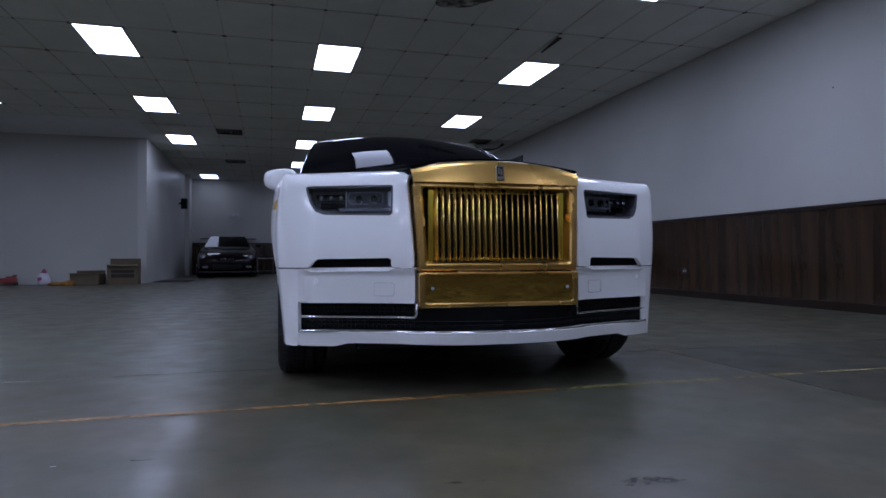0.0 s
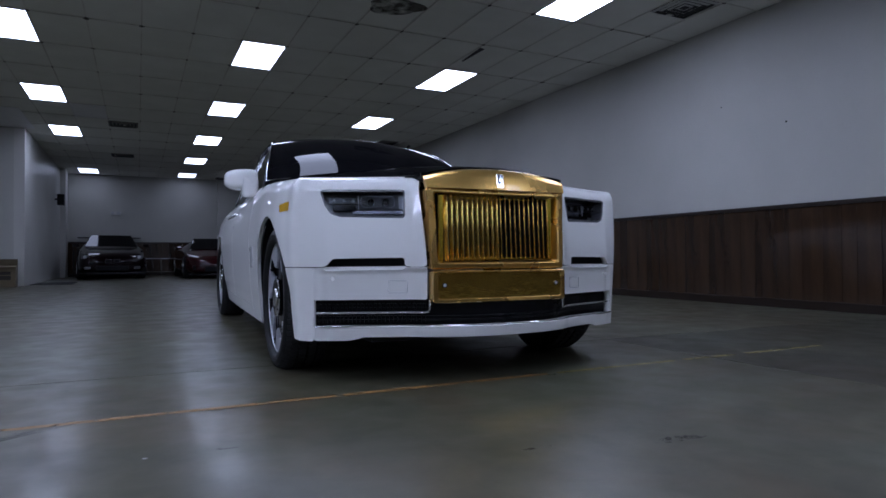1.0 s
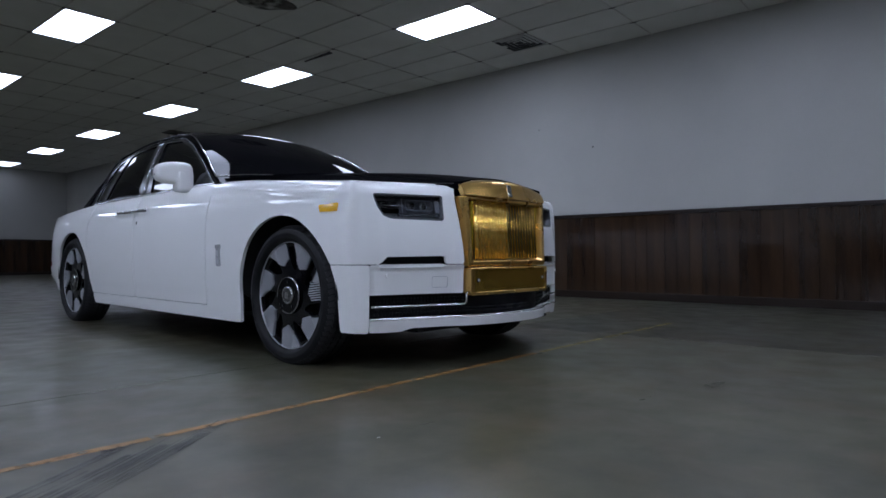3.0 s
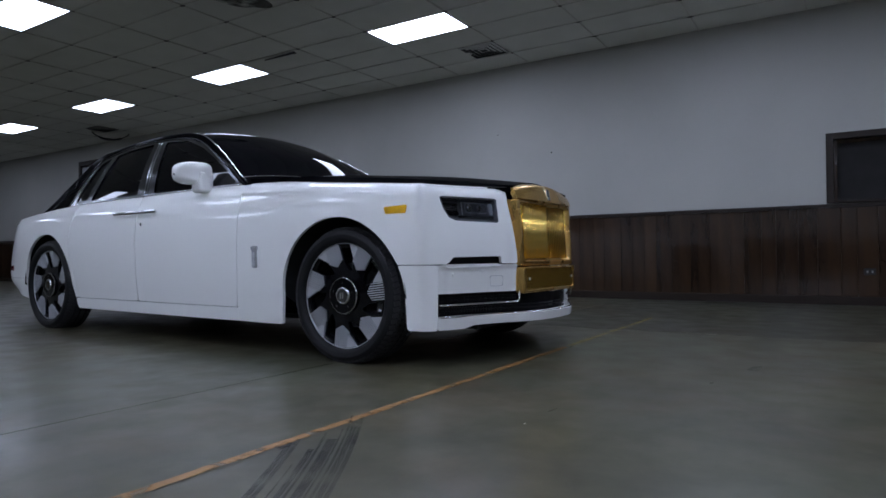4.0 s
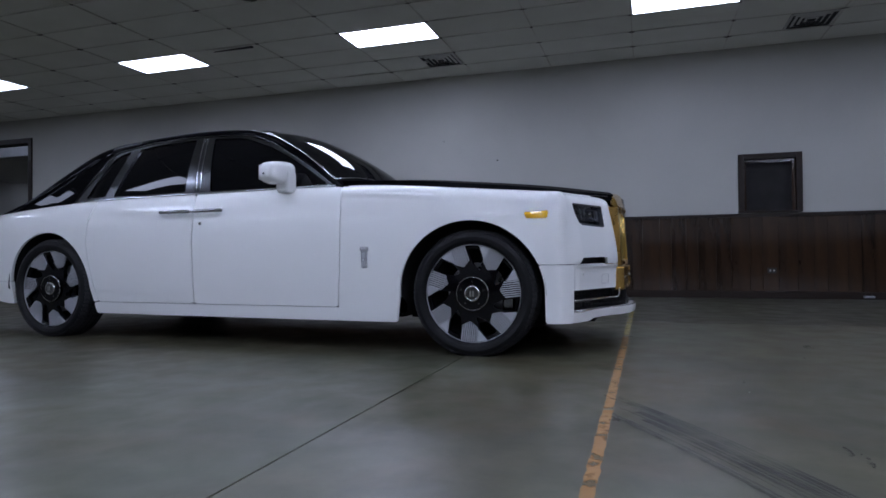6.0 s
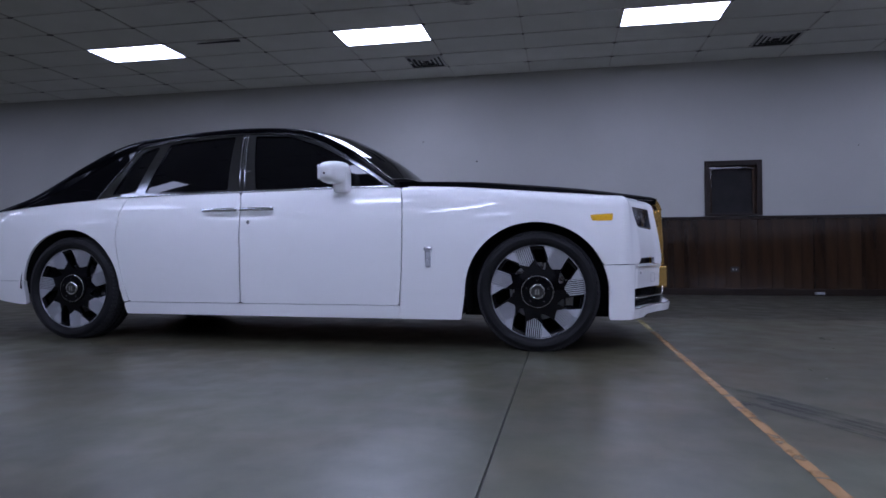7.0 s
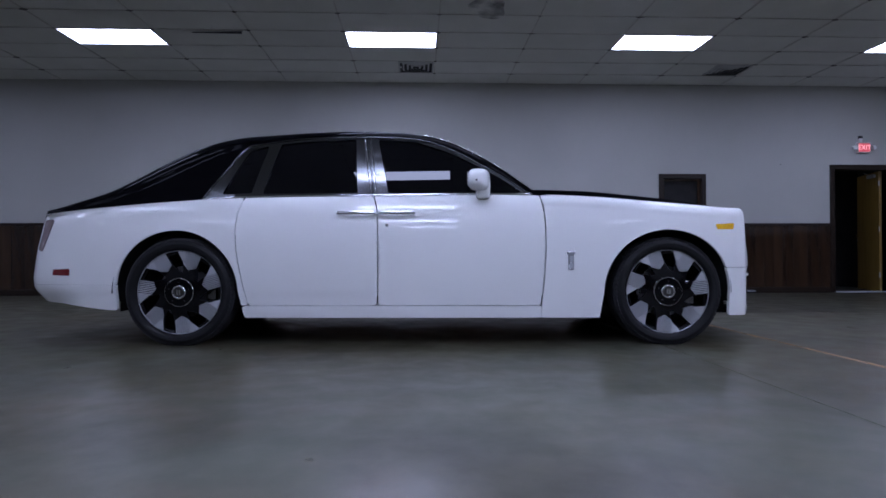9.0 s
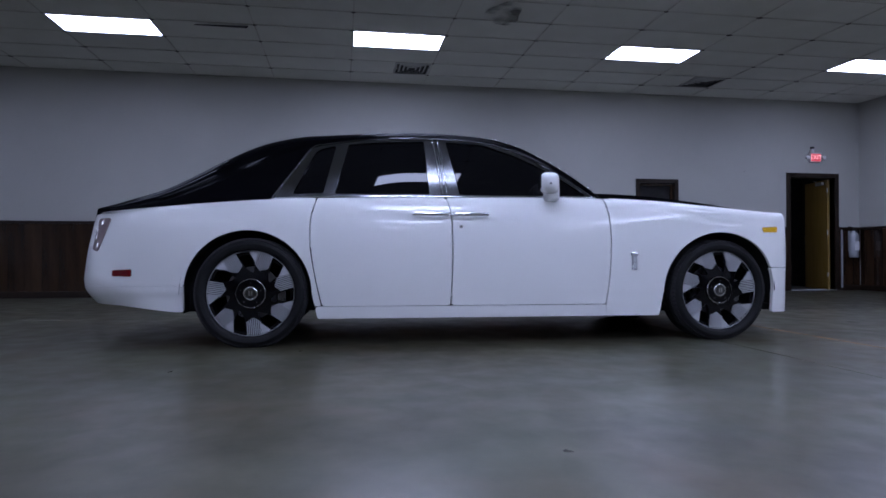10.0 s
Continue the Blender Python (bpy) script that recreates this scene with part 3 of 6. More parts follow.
flap = mesh_object("panel", flap_v, flap_f, VENT_DARK, hang, "", True)
thick = flap.modifiers.new("thickness", "SOLIDIFY")
thick.thickness = 0.012
for s in (-1, 1):
    box("clip", (s * 0.36 - 0.012, -0.012, -0.02), (s * 0.36 + 0.012, 0.012, 0.028), TBAR, hang, "small grid clip")
tagged(hang, "black sagging ceiling panel hanging below its grid", "ceiling panel")
gap = empty("dark_ceiling_gap", pose(2.69, 4.40, CEIL - 0.022))
mesh_object("opening", [(-0.05, -0.33, 0.0), (0.035, -0.30, 0.0), (0.02, 0.34, 0.0), (-0.012, 0.30, 0.0), (-0.05, -0.33, 0.003), (0.035, -0.30, 0.003), (0.02, 0.34, 0.003), (-0.012, 0.30, 0.003)],
            [(3, 2, 1, 0), (4, 5, 6, 7), (0, 1, 5, 4), (1, 2, 6, 5), (2, 3, 7, 6), (3, 0, 4, 7)], VENT_DARK, gap)
tagged(gap, "dark slit where a ceiling tile has slipped", "ceiling gap")


def blob(name, x, y, z, rx, ry, material, seed, n=28):
    r = random.Random(seed)
    a = [r.uniform(0, 6.28) for _ in range(4)]
    v = [(x, y, z)]
    for k in range(n):
        t = 2 * math.pi * k / n
        s = 1 + 0.12 * math.sin(2 * t + a[0]) + 0.09 * math.sin(3 * t + a[1]) + 0.06 * math.sin(5 * t + a[2])
        v.append((x + rx * s * math.cos(t), y + ry * s * math.sin(t), z))
    return mesh_object(name, v, [(0, k + 1, (k + 1) % n + 1) for k in range(n)], material)


for k, (x, y, rx, ry) in enumerate(((1.06, 3.28, 0.33, 0.24), (1.80, 1.0, 0.34, 0.22))):
    st = blob("ceiling_stain", x, y, CEIL - 0.003, rx, ry, (WATER_STAIN, FAINT_STAIN)[k], 10 + k)
    tagged(st, "brown water stain on the ceiling tiles", "stain", "ceiling stains")

# wainscot: separate boards, cap rail and baseboard


def wainscot(wall, axis, at, face, lo, hi, skip=()):
    """Boards of a dark wainscot on a wall; face: which way it looks."""
    r = random.Random(int(abs(at) * 100) + 7)
    widths = (0.16, 0.20, 0.24)
    meshes = {}
    a = lo
    while a < hi - 0.05:
        w = min(r.choice(widths), hi - a)
        stop = next((s for s in skip if s[0] <= a < s[1]), None)
        if stop:
            a = stop[1]
            continue
        nxt = min([s[0] for s in skip if s[0] > a] + [hi])
        w = min(w, nxt - a)
        key = round(w, 3)
        if key not in meshes:
            bmx = box_bm((0.0006, 0, 0.10), (w - 0.0006, 0.016, WAINSCOT - 0.045))
            es = [e for e in bmx.edges if abs(e.verts[0].co.z - e.verts[1].co.z) > 0.5 and e.verts[0].co.y > 0.01]
            bmesh.ops.bevel(bmx, geom=es, offset=0.0022, segments=1, affect="EDGES")
            me = bpy.data.meshes.new("board")
            bmx.to_mesh(me)
            bmx.free()
            me.materials.append(DARK_WOOD)
            meshes[key] = me
        ob = new("board", meshes[key])
        ob.parent = wall
        if axis == "y":
            ob.matrix_basis = pose(at, a + (w if face < 0 else 0) * 0, 0, 0, 0, 90) if face < 0 else pose(at, a + w, 0, 0, 0, -90)
        else:
            ob.matrix_basis = pose(a + w, at, 0, 0, 0, 180) if face < 0 else pose(a, at, 0)
        a += w
    spans, s0 = [], lo
    for s in sorted(skip):
        spans.append((s0, s[0]))
        s0 = s[1]
    spans.append((s0, hi))
    for s, e in spans:
        for nm, z0, z1, dep in (("cap_rail", WAINSCOT - 0.045, WAINSCOT, 0.034), ("baseboard", -0.011, 0.10, 0.022)):
            p = sorted((at, at + face * dep))
            q = ((p[0], s, z0), (p[1], e, z1)) if axis == "y" else ((s, p[0], z0), (e, p[1], z1))
            tagged(box(nm, q[0], q[1], WOOD_TRIM, None, "", 0.004), "dark wood wainscot trim along the wall", "trim", kind="structure")
wainscot(wall_east, "y", X_EAST, -1, Y_SOUTH, Y_NORTH, [(DOOR[0] - 0.09, DOOR[1] + 0.09)])
wainscot(wall_south, "x", Y_SOUTH, 1, X_WEST + 0.04, X_EAST - 0.04)
wainscot(wall_west, "y", X_WEST, 1, Y_SOUTH, Y_JOG)
wainscot(wall_north, "x", Y_NORTH, -1, X_JOG + 0.01, X_EAST - 0.04, [(1.02, 1.34)])

# ---- the white and black saloon ----
CAR_TURN = -1.3
car = empty("luxury_sedan", pose(-0.95, 0, 0, 0, 0, CAR_TURN) @ pose(0.93, 0, 0))
tagged(car, "long white luxury sedan with black roof and gold grille, parked", "car")

RIM_PTS = [(0, -0.874), (0.2, -0.856), (0.37, -0.796), (0.46, -0.738), (0.60, -0.681), (0.72, -0.638), (0.870, -0.588), (0.928, -0.574), (0.956, -0.553), (0.969, -0.518), (0.979, -0.448), (0.995, -0.34), (1.005, -0.18), (1.004, 0.2),
           (0.989, 0.7), (0.976, 1.4), (0.967, 2.0), (0.961, 2.6), (0.952, 3.2), (0.938, 3.7), (0.910, 4.15), (0.860, 4.43), (0.800, 4.59), (0.72, 4.705), (0.58, 4.79), (0.3, 4.845), (0, 4.86)]


def catmull(pts, per=24):
    P = [np.array(p, float) for p in pts]
    P = [2 * P[0] - P[1]] + P + [2 * P[-1] - P[-2]]
    out = []
    for i in range(1, len(P) - 2):
        for k in range(per):
            t = k / per
            a, b, c, d = P[i - 1:i + 3]
            out.append(0.5 * (2 * b + (c - a) * t + (2 * a - 5 * b + 4 * c - d) * t * t + (3 * b - a - 3 * c + d) * t**3))
    out.append(P[-2])
    return np.array(out)


PLAN = catmull(RIM_PTS)
_len = np.r_[0, np.cumsum(np.hypot(*np.diff(PLAN, axis=0).T))]
ARC = _len - np.interp(0.7, PLAN[40:-40, 1], _len[40:-40]) + 0.7
TAN = np.gradient(PLAN, ARC, axis=0)
for _ in range(6):
    TAN[1:-1] = (TAN[:-2] + TAN[1:-1] * 2 + TAN[2:]) / 4
TAN /= np.linalg.norm(TAN, axis=1)[:, None]
HALF = len(PLAN) // 2


def s_front(a):
    return float(np.interp(a, PLAN[:HALF, 0], ARC[:HALF]))


def s_rear(a):
    return float(np.interp(-a, -PLAN[HALF:, 0], ARC[HALF:]))


def body_wall(s, z):
    """The car's upright skin: s runs along its outline from the nose to the tail, z up."""
    s, z = np.broadcast_arrays(np.asarray(s, float), np.asarray(z, float))
    a, y = np.interp(s, ARC, PLAN[:, 0]), np.interp(s, ARC, PLAN[:, 1])
    ta, ty = np.interp(s, ARC, TAN[:, 0]), np.interp(s, ARC, TAN[:, 1])
    low = smooth_lerp(z, (0.12, 0.2, 0.285, 0.36, 0.385, 0.45, 0.6, 0.75, 0.85, 1.2), (0.072, 0.054, 0.042, 0.033, 0.028, 0.021, 0.010, 0.002, 0, 0)) * (0.85 + 0.5 * step01(y, 1.5, 3.4)) * (0.35 + 0.65 * step01(y, -0.5, 0.2))
    up = smooth_lerp(z, (0.6, 0.72, 0.80, 0.87, 0.93, 1.0, 1.05, 1.09, 1.13, 1.2), (0, 0.003, 0.009, 0.018, 0.031, 0.053, 0.077, 0.108, 0.15, 0.24)) * (0.62 + 0.38 * step01(y, 0.1, 1.1))
    side = low
    lead = smooth_lerp(z, (0.2, 0.26, 0.45, 0.62, 0.79, 0.90, 0.94, 1.0, 1.1), (0.026, 0.036, 0.042, 0.045, 0.026, 0.006, -0.001, -0.018, -0.03)) * np.clip((0.95 - a) / 0.13, 0, 1)
    rear = smooth_lerp(z, (0.22, 0.31, 0.40, 0.47, 0.55, 0.68, 0.80, 0.91, 1.0), (0.15, 0.085, 0.018, 0.0, 0.006, 0.022, 0.045, 0.068, 0.095))
    wf, wr = 1 - step01(s, s_front(0.86), s_front(0.985)), step01(s, 4.2, s_rear(0.75))
    p = (side + up) * (1 - wf - wr) + rear * wr
    tuck = smooth_lerp(z, (0.1, 0.22, 0.35, 0.5, 0.62, 1.0), (0.032, 0.026, 0.018, 0.008, 0, 0)) * step01(a, 0.88, 0.955) * (1 - step01(y, -0.3, 0.45))
    return a - ty * p - tuck, y + ta * p - lead * (y < 1), z + 0 * a


def top_z(a, y):
    return smooth_lerp(y, (-0.9, -0.8, -0.33, 0.1, 0.54, 1.0, 1.2), (0.965, 0.973, 1.009, 1.044, 1.081, 1.10, 1.105)) + 0.04 * (1 - a / 0.95)


SHOULDER = 0.08


def fender_skin(s, v):
    s, v = np.broadcast_arrays(np.asarray(s, float), np.asarray(v, float))
    a0, y0 = np.interp(s, ARC, PLAN[:, 0]), np.interp(s, ARC, PLAN[:, 1])
    ta, ty = np.interp(s, ARC, TAN[:, 0]), np.interp(s, ARC, TAN[:, 1])
    zs = top_z(a0, y0) - SHOULDER
    a, y, z = body_wall(s, np.minimum(v, zs))
    th = np.clip((v - zs) / SHOULDER, 0, math.pi / 2)
    d = SHOULDER * (1 - np.cos(th)) * (1 - 0.62 * np.exp(-((s - s_front(0.955)) / 0.075) ** 2))  # tighter over the corner
    return a - ty * d, y + ta * d, z + SHOULDER * np.sin(th)


def belt(y):
    return smooth_lerp(y, (0.8, 1.05, 2.0, 3.0, 3.4, 3.9, 4.275, 4.576, 4.75), (1.10, 1.106, 1.10, 1.087, 1.073, 1.036, 1.002, 0.978, 0.962))


def sleeve(s, v, yc, widen=(0.0, 0.16), r=0.447):
    """Distance outside a wheel opening, which widens below the axle."""
    c, under_axle = np.hypot(s - yc, (v - 0.385) * r / 0.45) - r, np.maximum(0.385 - v, 0)
    b = np.maximum(np.maximum(yc - r - widen[0] * under_axle - s, s - yc - r - widen[1] * under_axle), v - 0.385)
    return np.minimum(c, b)


FRONT_AXLE, REAR_AXLE = 0.010, 3.575
door_a = lambda z: np.interp(z, (0.28, 0.5, 0.71, 0.9, 1.0, 1.08), (0.928, 0.905, 0.895, 0.899, 0.908, 0.925))
door_b = lambda z: np.interp(z, (0.28, 0.5, 0.67, 0.9, 1.0, 1.05, 1.09), (2.119, 2.112, 2.109, 2.113, 2.122, 2.135, 2.152))
door_c = lambda z: np.interp(z, (0.28, 0.32, 0.45, 0.6, 0.72, 0.83, 0.95, 1.06), (3.058, 3.066, 3.095, 3.122, 3.137, 3.141, 3.132, 3.10))
GAP = 0.0041
S_GRILLE = s_front(0.388)
lamp_poly = [(s_front(0.846), 0.926), (s_front(0.462), 0.926), (s_front(0.468), 0.802), (s_front(0.772), 0.802), (s_front(0.810), 0.820), (s_front(0.832), 0.862)]
lamp_sd = poly_sd(lamp_poly, 0.012)
slot_sd = poly_sd([(s_front(0.842), 0.553), (s_front(0.806), 0.592), (s_front(0.478), 0.596), (s_front(0.478), 0.556)], 0.010)


def grille_side(v):
    """The grille is a little wider at its top."""
    return S_GRILLE + (s_front(0.408) - S_GRILLE) * np.clip((v - 0.56) / 0.38, 0, 1)


def d_fender(s, v):
    low = np.where(s < 0, 0.562, 0.197)
    d = np.minimum(s - grille_side(v) - 0.002, v - low)
    d = np.minimum(d, door_a(v) - GAP - s)
    d = np.minimum(d, sleeve(s, v, FRONT_AXLE, r=0.463))
    a0, y0 = np.interp(s, ARC, PLAN[:, 0]), np.interp(s, ARC, PLAN[:, 1])
    d = np.minimum(d, top_z(a0, y0) - SHOULDER + SHOULDER * 1.5707 - v)
    return np.minimum(np.minimum(d, -lamp_sd(s, v)), -slot_sd(s, v))


def both(make):
    for sign in (-1, 1):
        make(sign)


both(lambda g: sheet("front_fender", fender_skin, d_fender, (S_GRILLE, 0.95), (0.19, 1.165), (0.014, 0.012), PEARL, car, g, 0.02, label="gloss white front fender"))

# bumper, intake and lip
s_lobe = s_front(0.878)


def d_bumper(s, v):
    d = np.minimum(np.minimum(s - s_lobe, v - 0.210), 0.5575 - v)
    d = np.minimum(d, sleeve(s, v, FRONT_AXLE, r=0.463))
    d = np.minimum(d, -0.2 - s)
    return np.minimum(d, -slot_sd(s, v))


def d_bumper_front(s, v):
    corner = poly_sd([(s_lobe - 0.001, 0.5575), (S_GRILLE + 0.002, 0.5575), (S_GRILLE + 0.002, 0.404), (s_lobe - 0.001, 0.404)])
    return np.minimum(corner(s, v), -slot_sd(s, v))


both(lambda g: sheet("front_bumper", body_wall, d_bumper, (s_lobe - 0.02, -0.2), (0.20, 0.57), (0.012, 0.010), PEARL, car, g, 0.03, label="gloss white bumper corner"))


def inset(depth, fn=body_wall):
    def S(s, v):
        a, y, z = fn(s, v)
        ta, ty = np.interp(s, ARC, TAN[:, 0]), np.interp(s, ARC, TAN[:, 1])
        return a - ty * depth, y + ta * depth, z
    return S


def bumper_face(s, v):
    """The bumper between the corners lies a little deeper, with a rounded ledge below the air slots."""
    s = np.asarray(s, float)
    deep = 0.014 * step01(s_lobe - s, 0.0, 0.03) * step01(0.5575 - np.asarray(v, float), 0.0, 0.03)
    a, y, z = body_wall(s, v)
    ta, ty = np.interp(s, ARC, TAN[:, 0]), np.interp(s, ARC, TAN[:, 1])
    return a - ty * deep, y + ta * deep, z


both(lambda g: sheet("front_bumper", bumper_face, d_bumper_front, (S_GRILLE, s_lobe + 0.01), (0.39, 0.57), (0.010, 0.008), PEARL, car, g, 0.03, label="gloss white bumper face"))


def lip_skin(s, v):
    a, y, z = body_wall(s, v)
    return a, y - 0.014 * step01(a, 0.9, 0.6), z


S0 = s_front(0.0)
both(lambda g: sheet("bumper_lip", lip_skin, lambda s, v: np.minimum(np.minimum(v - np.interp(s, (S0, s_front(0.66), s_front(0.72)), (0.228, 0.228, 0.212)), 0.277 - v), s_lobe - 0.002 - s),
                     (S0, s_lobe), (0.205, 0.29), (0.014, 0.006), PEARL, car, g, 0.05, label="white lower bumper lip"))
both(lambda g: sheet("intake_backing", inset(0.055), lambda s, v: np.minimum(np.minimum(v - 0.25, np.where(s < S_GRILLE, 0.384, 0.43) - v), s_lobe + 0.02 - s), (S0, s_lobe + 0.03), (0.25, 0.44), (0.03, 0.02), MESH_BLACK, car, g, 0, label="black lower intake mesh"))
both(lambda g: sheet("slot_backing", inset(0.05), lambda s, v: slot_sd(s, v) + 0.03, (s_front(0.46), s_front(0.91)), (0.50, 0.64), (0.02, 0.02), MESH_BLACK, car, g, 0, label="black air slot"))
for sign in (-1, 1):
    def on(s, v, depth=0.0):
        p = np.array(inset(depth)(np.array([s]), np.array([v])))[:, 0]
        return (sign * p[0], p[1], p[2])
    tube("intake_chrome_strip", [on(s, 0.280, -0.004) for s in np.linspace(S0, s_lobe - 0.01, 30)], 0.0055, CHROME, car, "thin chrome strip over the lip")
    tube("intake_trim", [on(s, 0.343, 0.006) for s in np.linspace(s_lobe - 0.012, s_front(0.40), 16)] + [on(s_front(0.385), 0.346, 0.0), on(s_front(0.378), 0.36, -0.003), on(s_front(0.377), 0.402, -0.003)], 0.0055, CHROME, car, "chrome trim bent round the intake corner")
    for k, z in enumerate((0.305, 0.322, 0.362, 0.380)):
        tube("intake_bar", [on(s, z, 0.045) for s in np.linspace(S0 if k < 2 else s_front(0.37), s_lobe, 14)], 0.004, MESH_BLACK, car)
    for k in range(26):
        s = s_front(0.40 + 0.46 * k / 25)
        tube("intake_rib", [on(s, 0.292, 0.04), on(s, 0.336, 0.04)], 0.0022, RIM_BLACK, car, seg=5)
        tube("intake_rib", [on(s, 0.351, 0.04), on(s, 0.40, 0.04)], 0.0022, RIM_BLACK, car, seg=5)
    for aa, zz, rad in ((0.80, 0.504, 0.011),):
        p = Vector(on(s_front(aa), zz, -0.001))
        bmx = bmesh.new()
        bmesh.ops.create_cone(bmx, cap_ends=True, segments=20, radius1=rad, radius2=rad * 0.9, depth=0.004, matrix=Matrix.Translation(p) @ Matrix.Rotation(radians(90), 4, "X") @ Matrix.Rotation(sign * radians(-25), 4, "Y"))
        part("parking_sensor", bmx, PEARL, car, "round white parking sensor")
    # square tow cover, drawn by its joint
    loop = [(0.475, 0.437), (0.545, 0.437), (0.552, 0.444), (0.552, 0.488), (0.545, 0.495), (0.475, 0.495), (0.468, 0.488), (0.468, 0.444), (0.475, 0.437)]
    tube("tow_cover_joint", [on(s_front(aa), zz, 0.0005) for aa, zz in loop], 0.0012, STEEL, car, "thin square joint of the tow cover", seg=5)

# headlights


def headlight(sign):
    def at(s, v, depth):
        p = np.array(inset(depth)(np.array([s]), np.array([v])))[:, 0]
        return Vector((sign * p[0], p[1], p[2]))
    lamp = sheet("headlight", inset(0.075), lambda s, v: lamp_sd(s, v) + 0.012, (s_front(0.43), s_front(0.89)), (0.78, 0.945), (0.012, 0.01), HOUSING, car, sign, 0, label="headlight with black housing behind clear lens")
    sheet("rim", inset(0.004), lambda s, v: np.minimum(lamp_sd(s, v), 0.010 - lamp_sd(s, v)), (s_front(0.44), s_front(0.88)), (0.785, 0.94), (0.005, 0.0035), BEZEL, lamp, sign, 0.07, label="grey gloss bezel")
    sheet("lens", lambda s, v: (inset(0.004)(s, v)[0], inset(0.004)(s, v)[1] + 0.024 * (0.925 - v) / 0.12, v), lambda s, v: lamp_sd(s, v) - 0.008, (s_front(0.44), s_front(0.88)), (0.785, 0.94), (0.012, 0.01), LENS, lamp, sign, 0.0, label="clear lens").visible_shadow = False
    fx = lambda f: s_front(0.47 + f * 0.36)
    u = [(0.30, 0.847), (0.16, 0.847), (0.135, 0.852), (0.125, 0.862), (0.125, 0.885), (0.135, 0.896), (0.16, 0.901), (0.50, 0.901), (0.525, 0.897), (0.54, 0.885), (0.54, 0.862), (0.525, 0.852), (0.50, 0.847), (0.30, 0.847)]
    tube("light_guide", [at(fx(f), z, 0.026) for f, z in u], 0.0032, LIGHT_GUIDE, lamp, "pale daytime light guide", seg=8)
    plate = lambda nm, f0, f1, z0, z1, d0, m, text: sheet(nm, lambda s, v: inset(d0)(s, v), lambda s, v: poly_sd([(fx(f1), z1), (fx(f0), z1), (fx(f0), z0), (fx(f1), z0)], 0.003)(s, v), (fx(1.02), fx(0.0)) if fx(1.02) < fx(0.0) else (fx(0.0), fx(1.02)), (z0 - 0.01, z1 + 0.01), (0.010, 0.003), m, lamp, sign, 0.012, label=text)
    plate("chrome_blade", 0.02, 0.66, 0.819, 0.8275, 0.032, SMOKED_CHROME, "dark chrome blade under the lamps")
    plate("reflector_plate", 0.60, 0.95, 0.870, 0.896, 0.056, RIM_BLACK, "gloss black reflector")
    plate("reflector_plate", 0.60, 0.90, 0.834, 0.860, 0.060, RIM_BLACK, "gloss black reflector")
    tube("chrome_line", [at(fx(f), z, 0.034) for f, z in ((0.93, 0.868), (0.78, 0.872), (0.60, 0.869), (0.40, 0.866))], 0.0022, CHROME, lamp, "thin chrome line across the lamps", seg=6)
    plate("inner_edge", 0.02, 0.07, 0.838, 0.905, 0.035, STEEL, "grey inner edge strip")
    for f in (0.24, 0.42):
        q = at(fx(f), 0.874, 0.046)
        revolve("projector", [(0.0, 0.012), (0.014, 0.010), (0.0155, -0.006), (0.019, -0.008), (0.021, 0.006)], q, "y", 24, CHROME, lamp, "chrome ring of a projector lamp")
        bmx = bmesh.new()
        bmesh.ops.create_uvsphere(bmx, u_segments=18, v_segments=10, radius=0.0145)
        bmesh.ops.translate(bmx, verts=bmx.verts, vec=q + Vector((0, -0.002, 0)))
        part("projector_glass", bmx, TINT, lamp, "round glass projector", True)
    for f in (0.64, 0.76, 0.88):
        q = at(fx(f), 0.881, 0.046)
        part("reflector_cup", disc_bm(q, "y", 0.0075, 0.008, 16, bevel=0.002), CHROME, lamp, "small chrome reflector cup")
    tube("divider", [at(fx(0.57), 0.908, 0.04), at(fx(0.575), 0.835, 0.04)], 0.0025, STEEL, lamp, seg=6)


both(headlight)

# top of the fenders, hood
_s = np.linspace(S_GRILLE - 0.05, 1.2, 260)
_q = fender_skin(_s, np.full_like(_s, 1.3))
SHOULDER_LINE = np.stack(_q[:2], -1)


def hood_edge(y):
    return smooth_lerp(y, (-0.9, -0.8, -0.5, 0.0, 0.5, 1.0, 1.2), (0.388, 0.403, 0.475, 0.62, 0.73, 0.81, 0.83))


def d_fender_top(a, y):
    line = poly_sd(np.vstack([SHOULDER_LINE, [[0.2, 1.2], [0.2, -0.9]]]))
    d = np.minimum(line(a, y) + 0.003, a - hood_edge(y) - 0.002)
    return np.minimum(d, 1.06 - y)


def fender_top_skin(a, y):
    return a, y, top_z(a, y) - 0.0003


both(lambda g: sheet("fender_top", fender_top_skin, d_fender_top, (0.36, 0.98), (-0.84, 1.08), (0.016, 0.02), PEARL, car, g, 0.01, label="white upper face of the fender"))


def hood_skin(x, y):
    e = hood_edge(y)
    z0 = top_z(e, y) + smooth_lerp(y, (-0.9, -0.76, -0.3, 0.3, 0.8, 1.2), (0.010, 0.016, 0.040, 0.044, 0.036, 0.032))
    zc = z0 + smooth_lerp(y, (-0.9, -0.76, -0.4, 0.0, 0.5, 1.05, 1.2), (0.040, 0.046, 0.056, 0.062, 0.066, 0.058, 0.05))
    t = np.clip(np.abs(x) / e, 0, 1)
    return x, y, z0 + (zc - z0) * (1 - t**1.7)


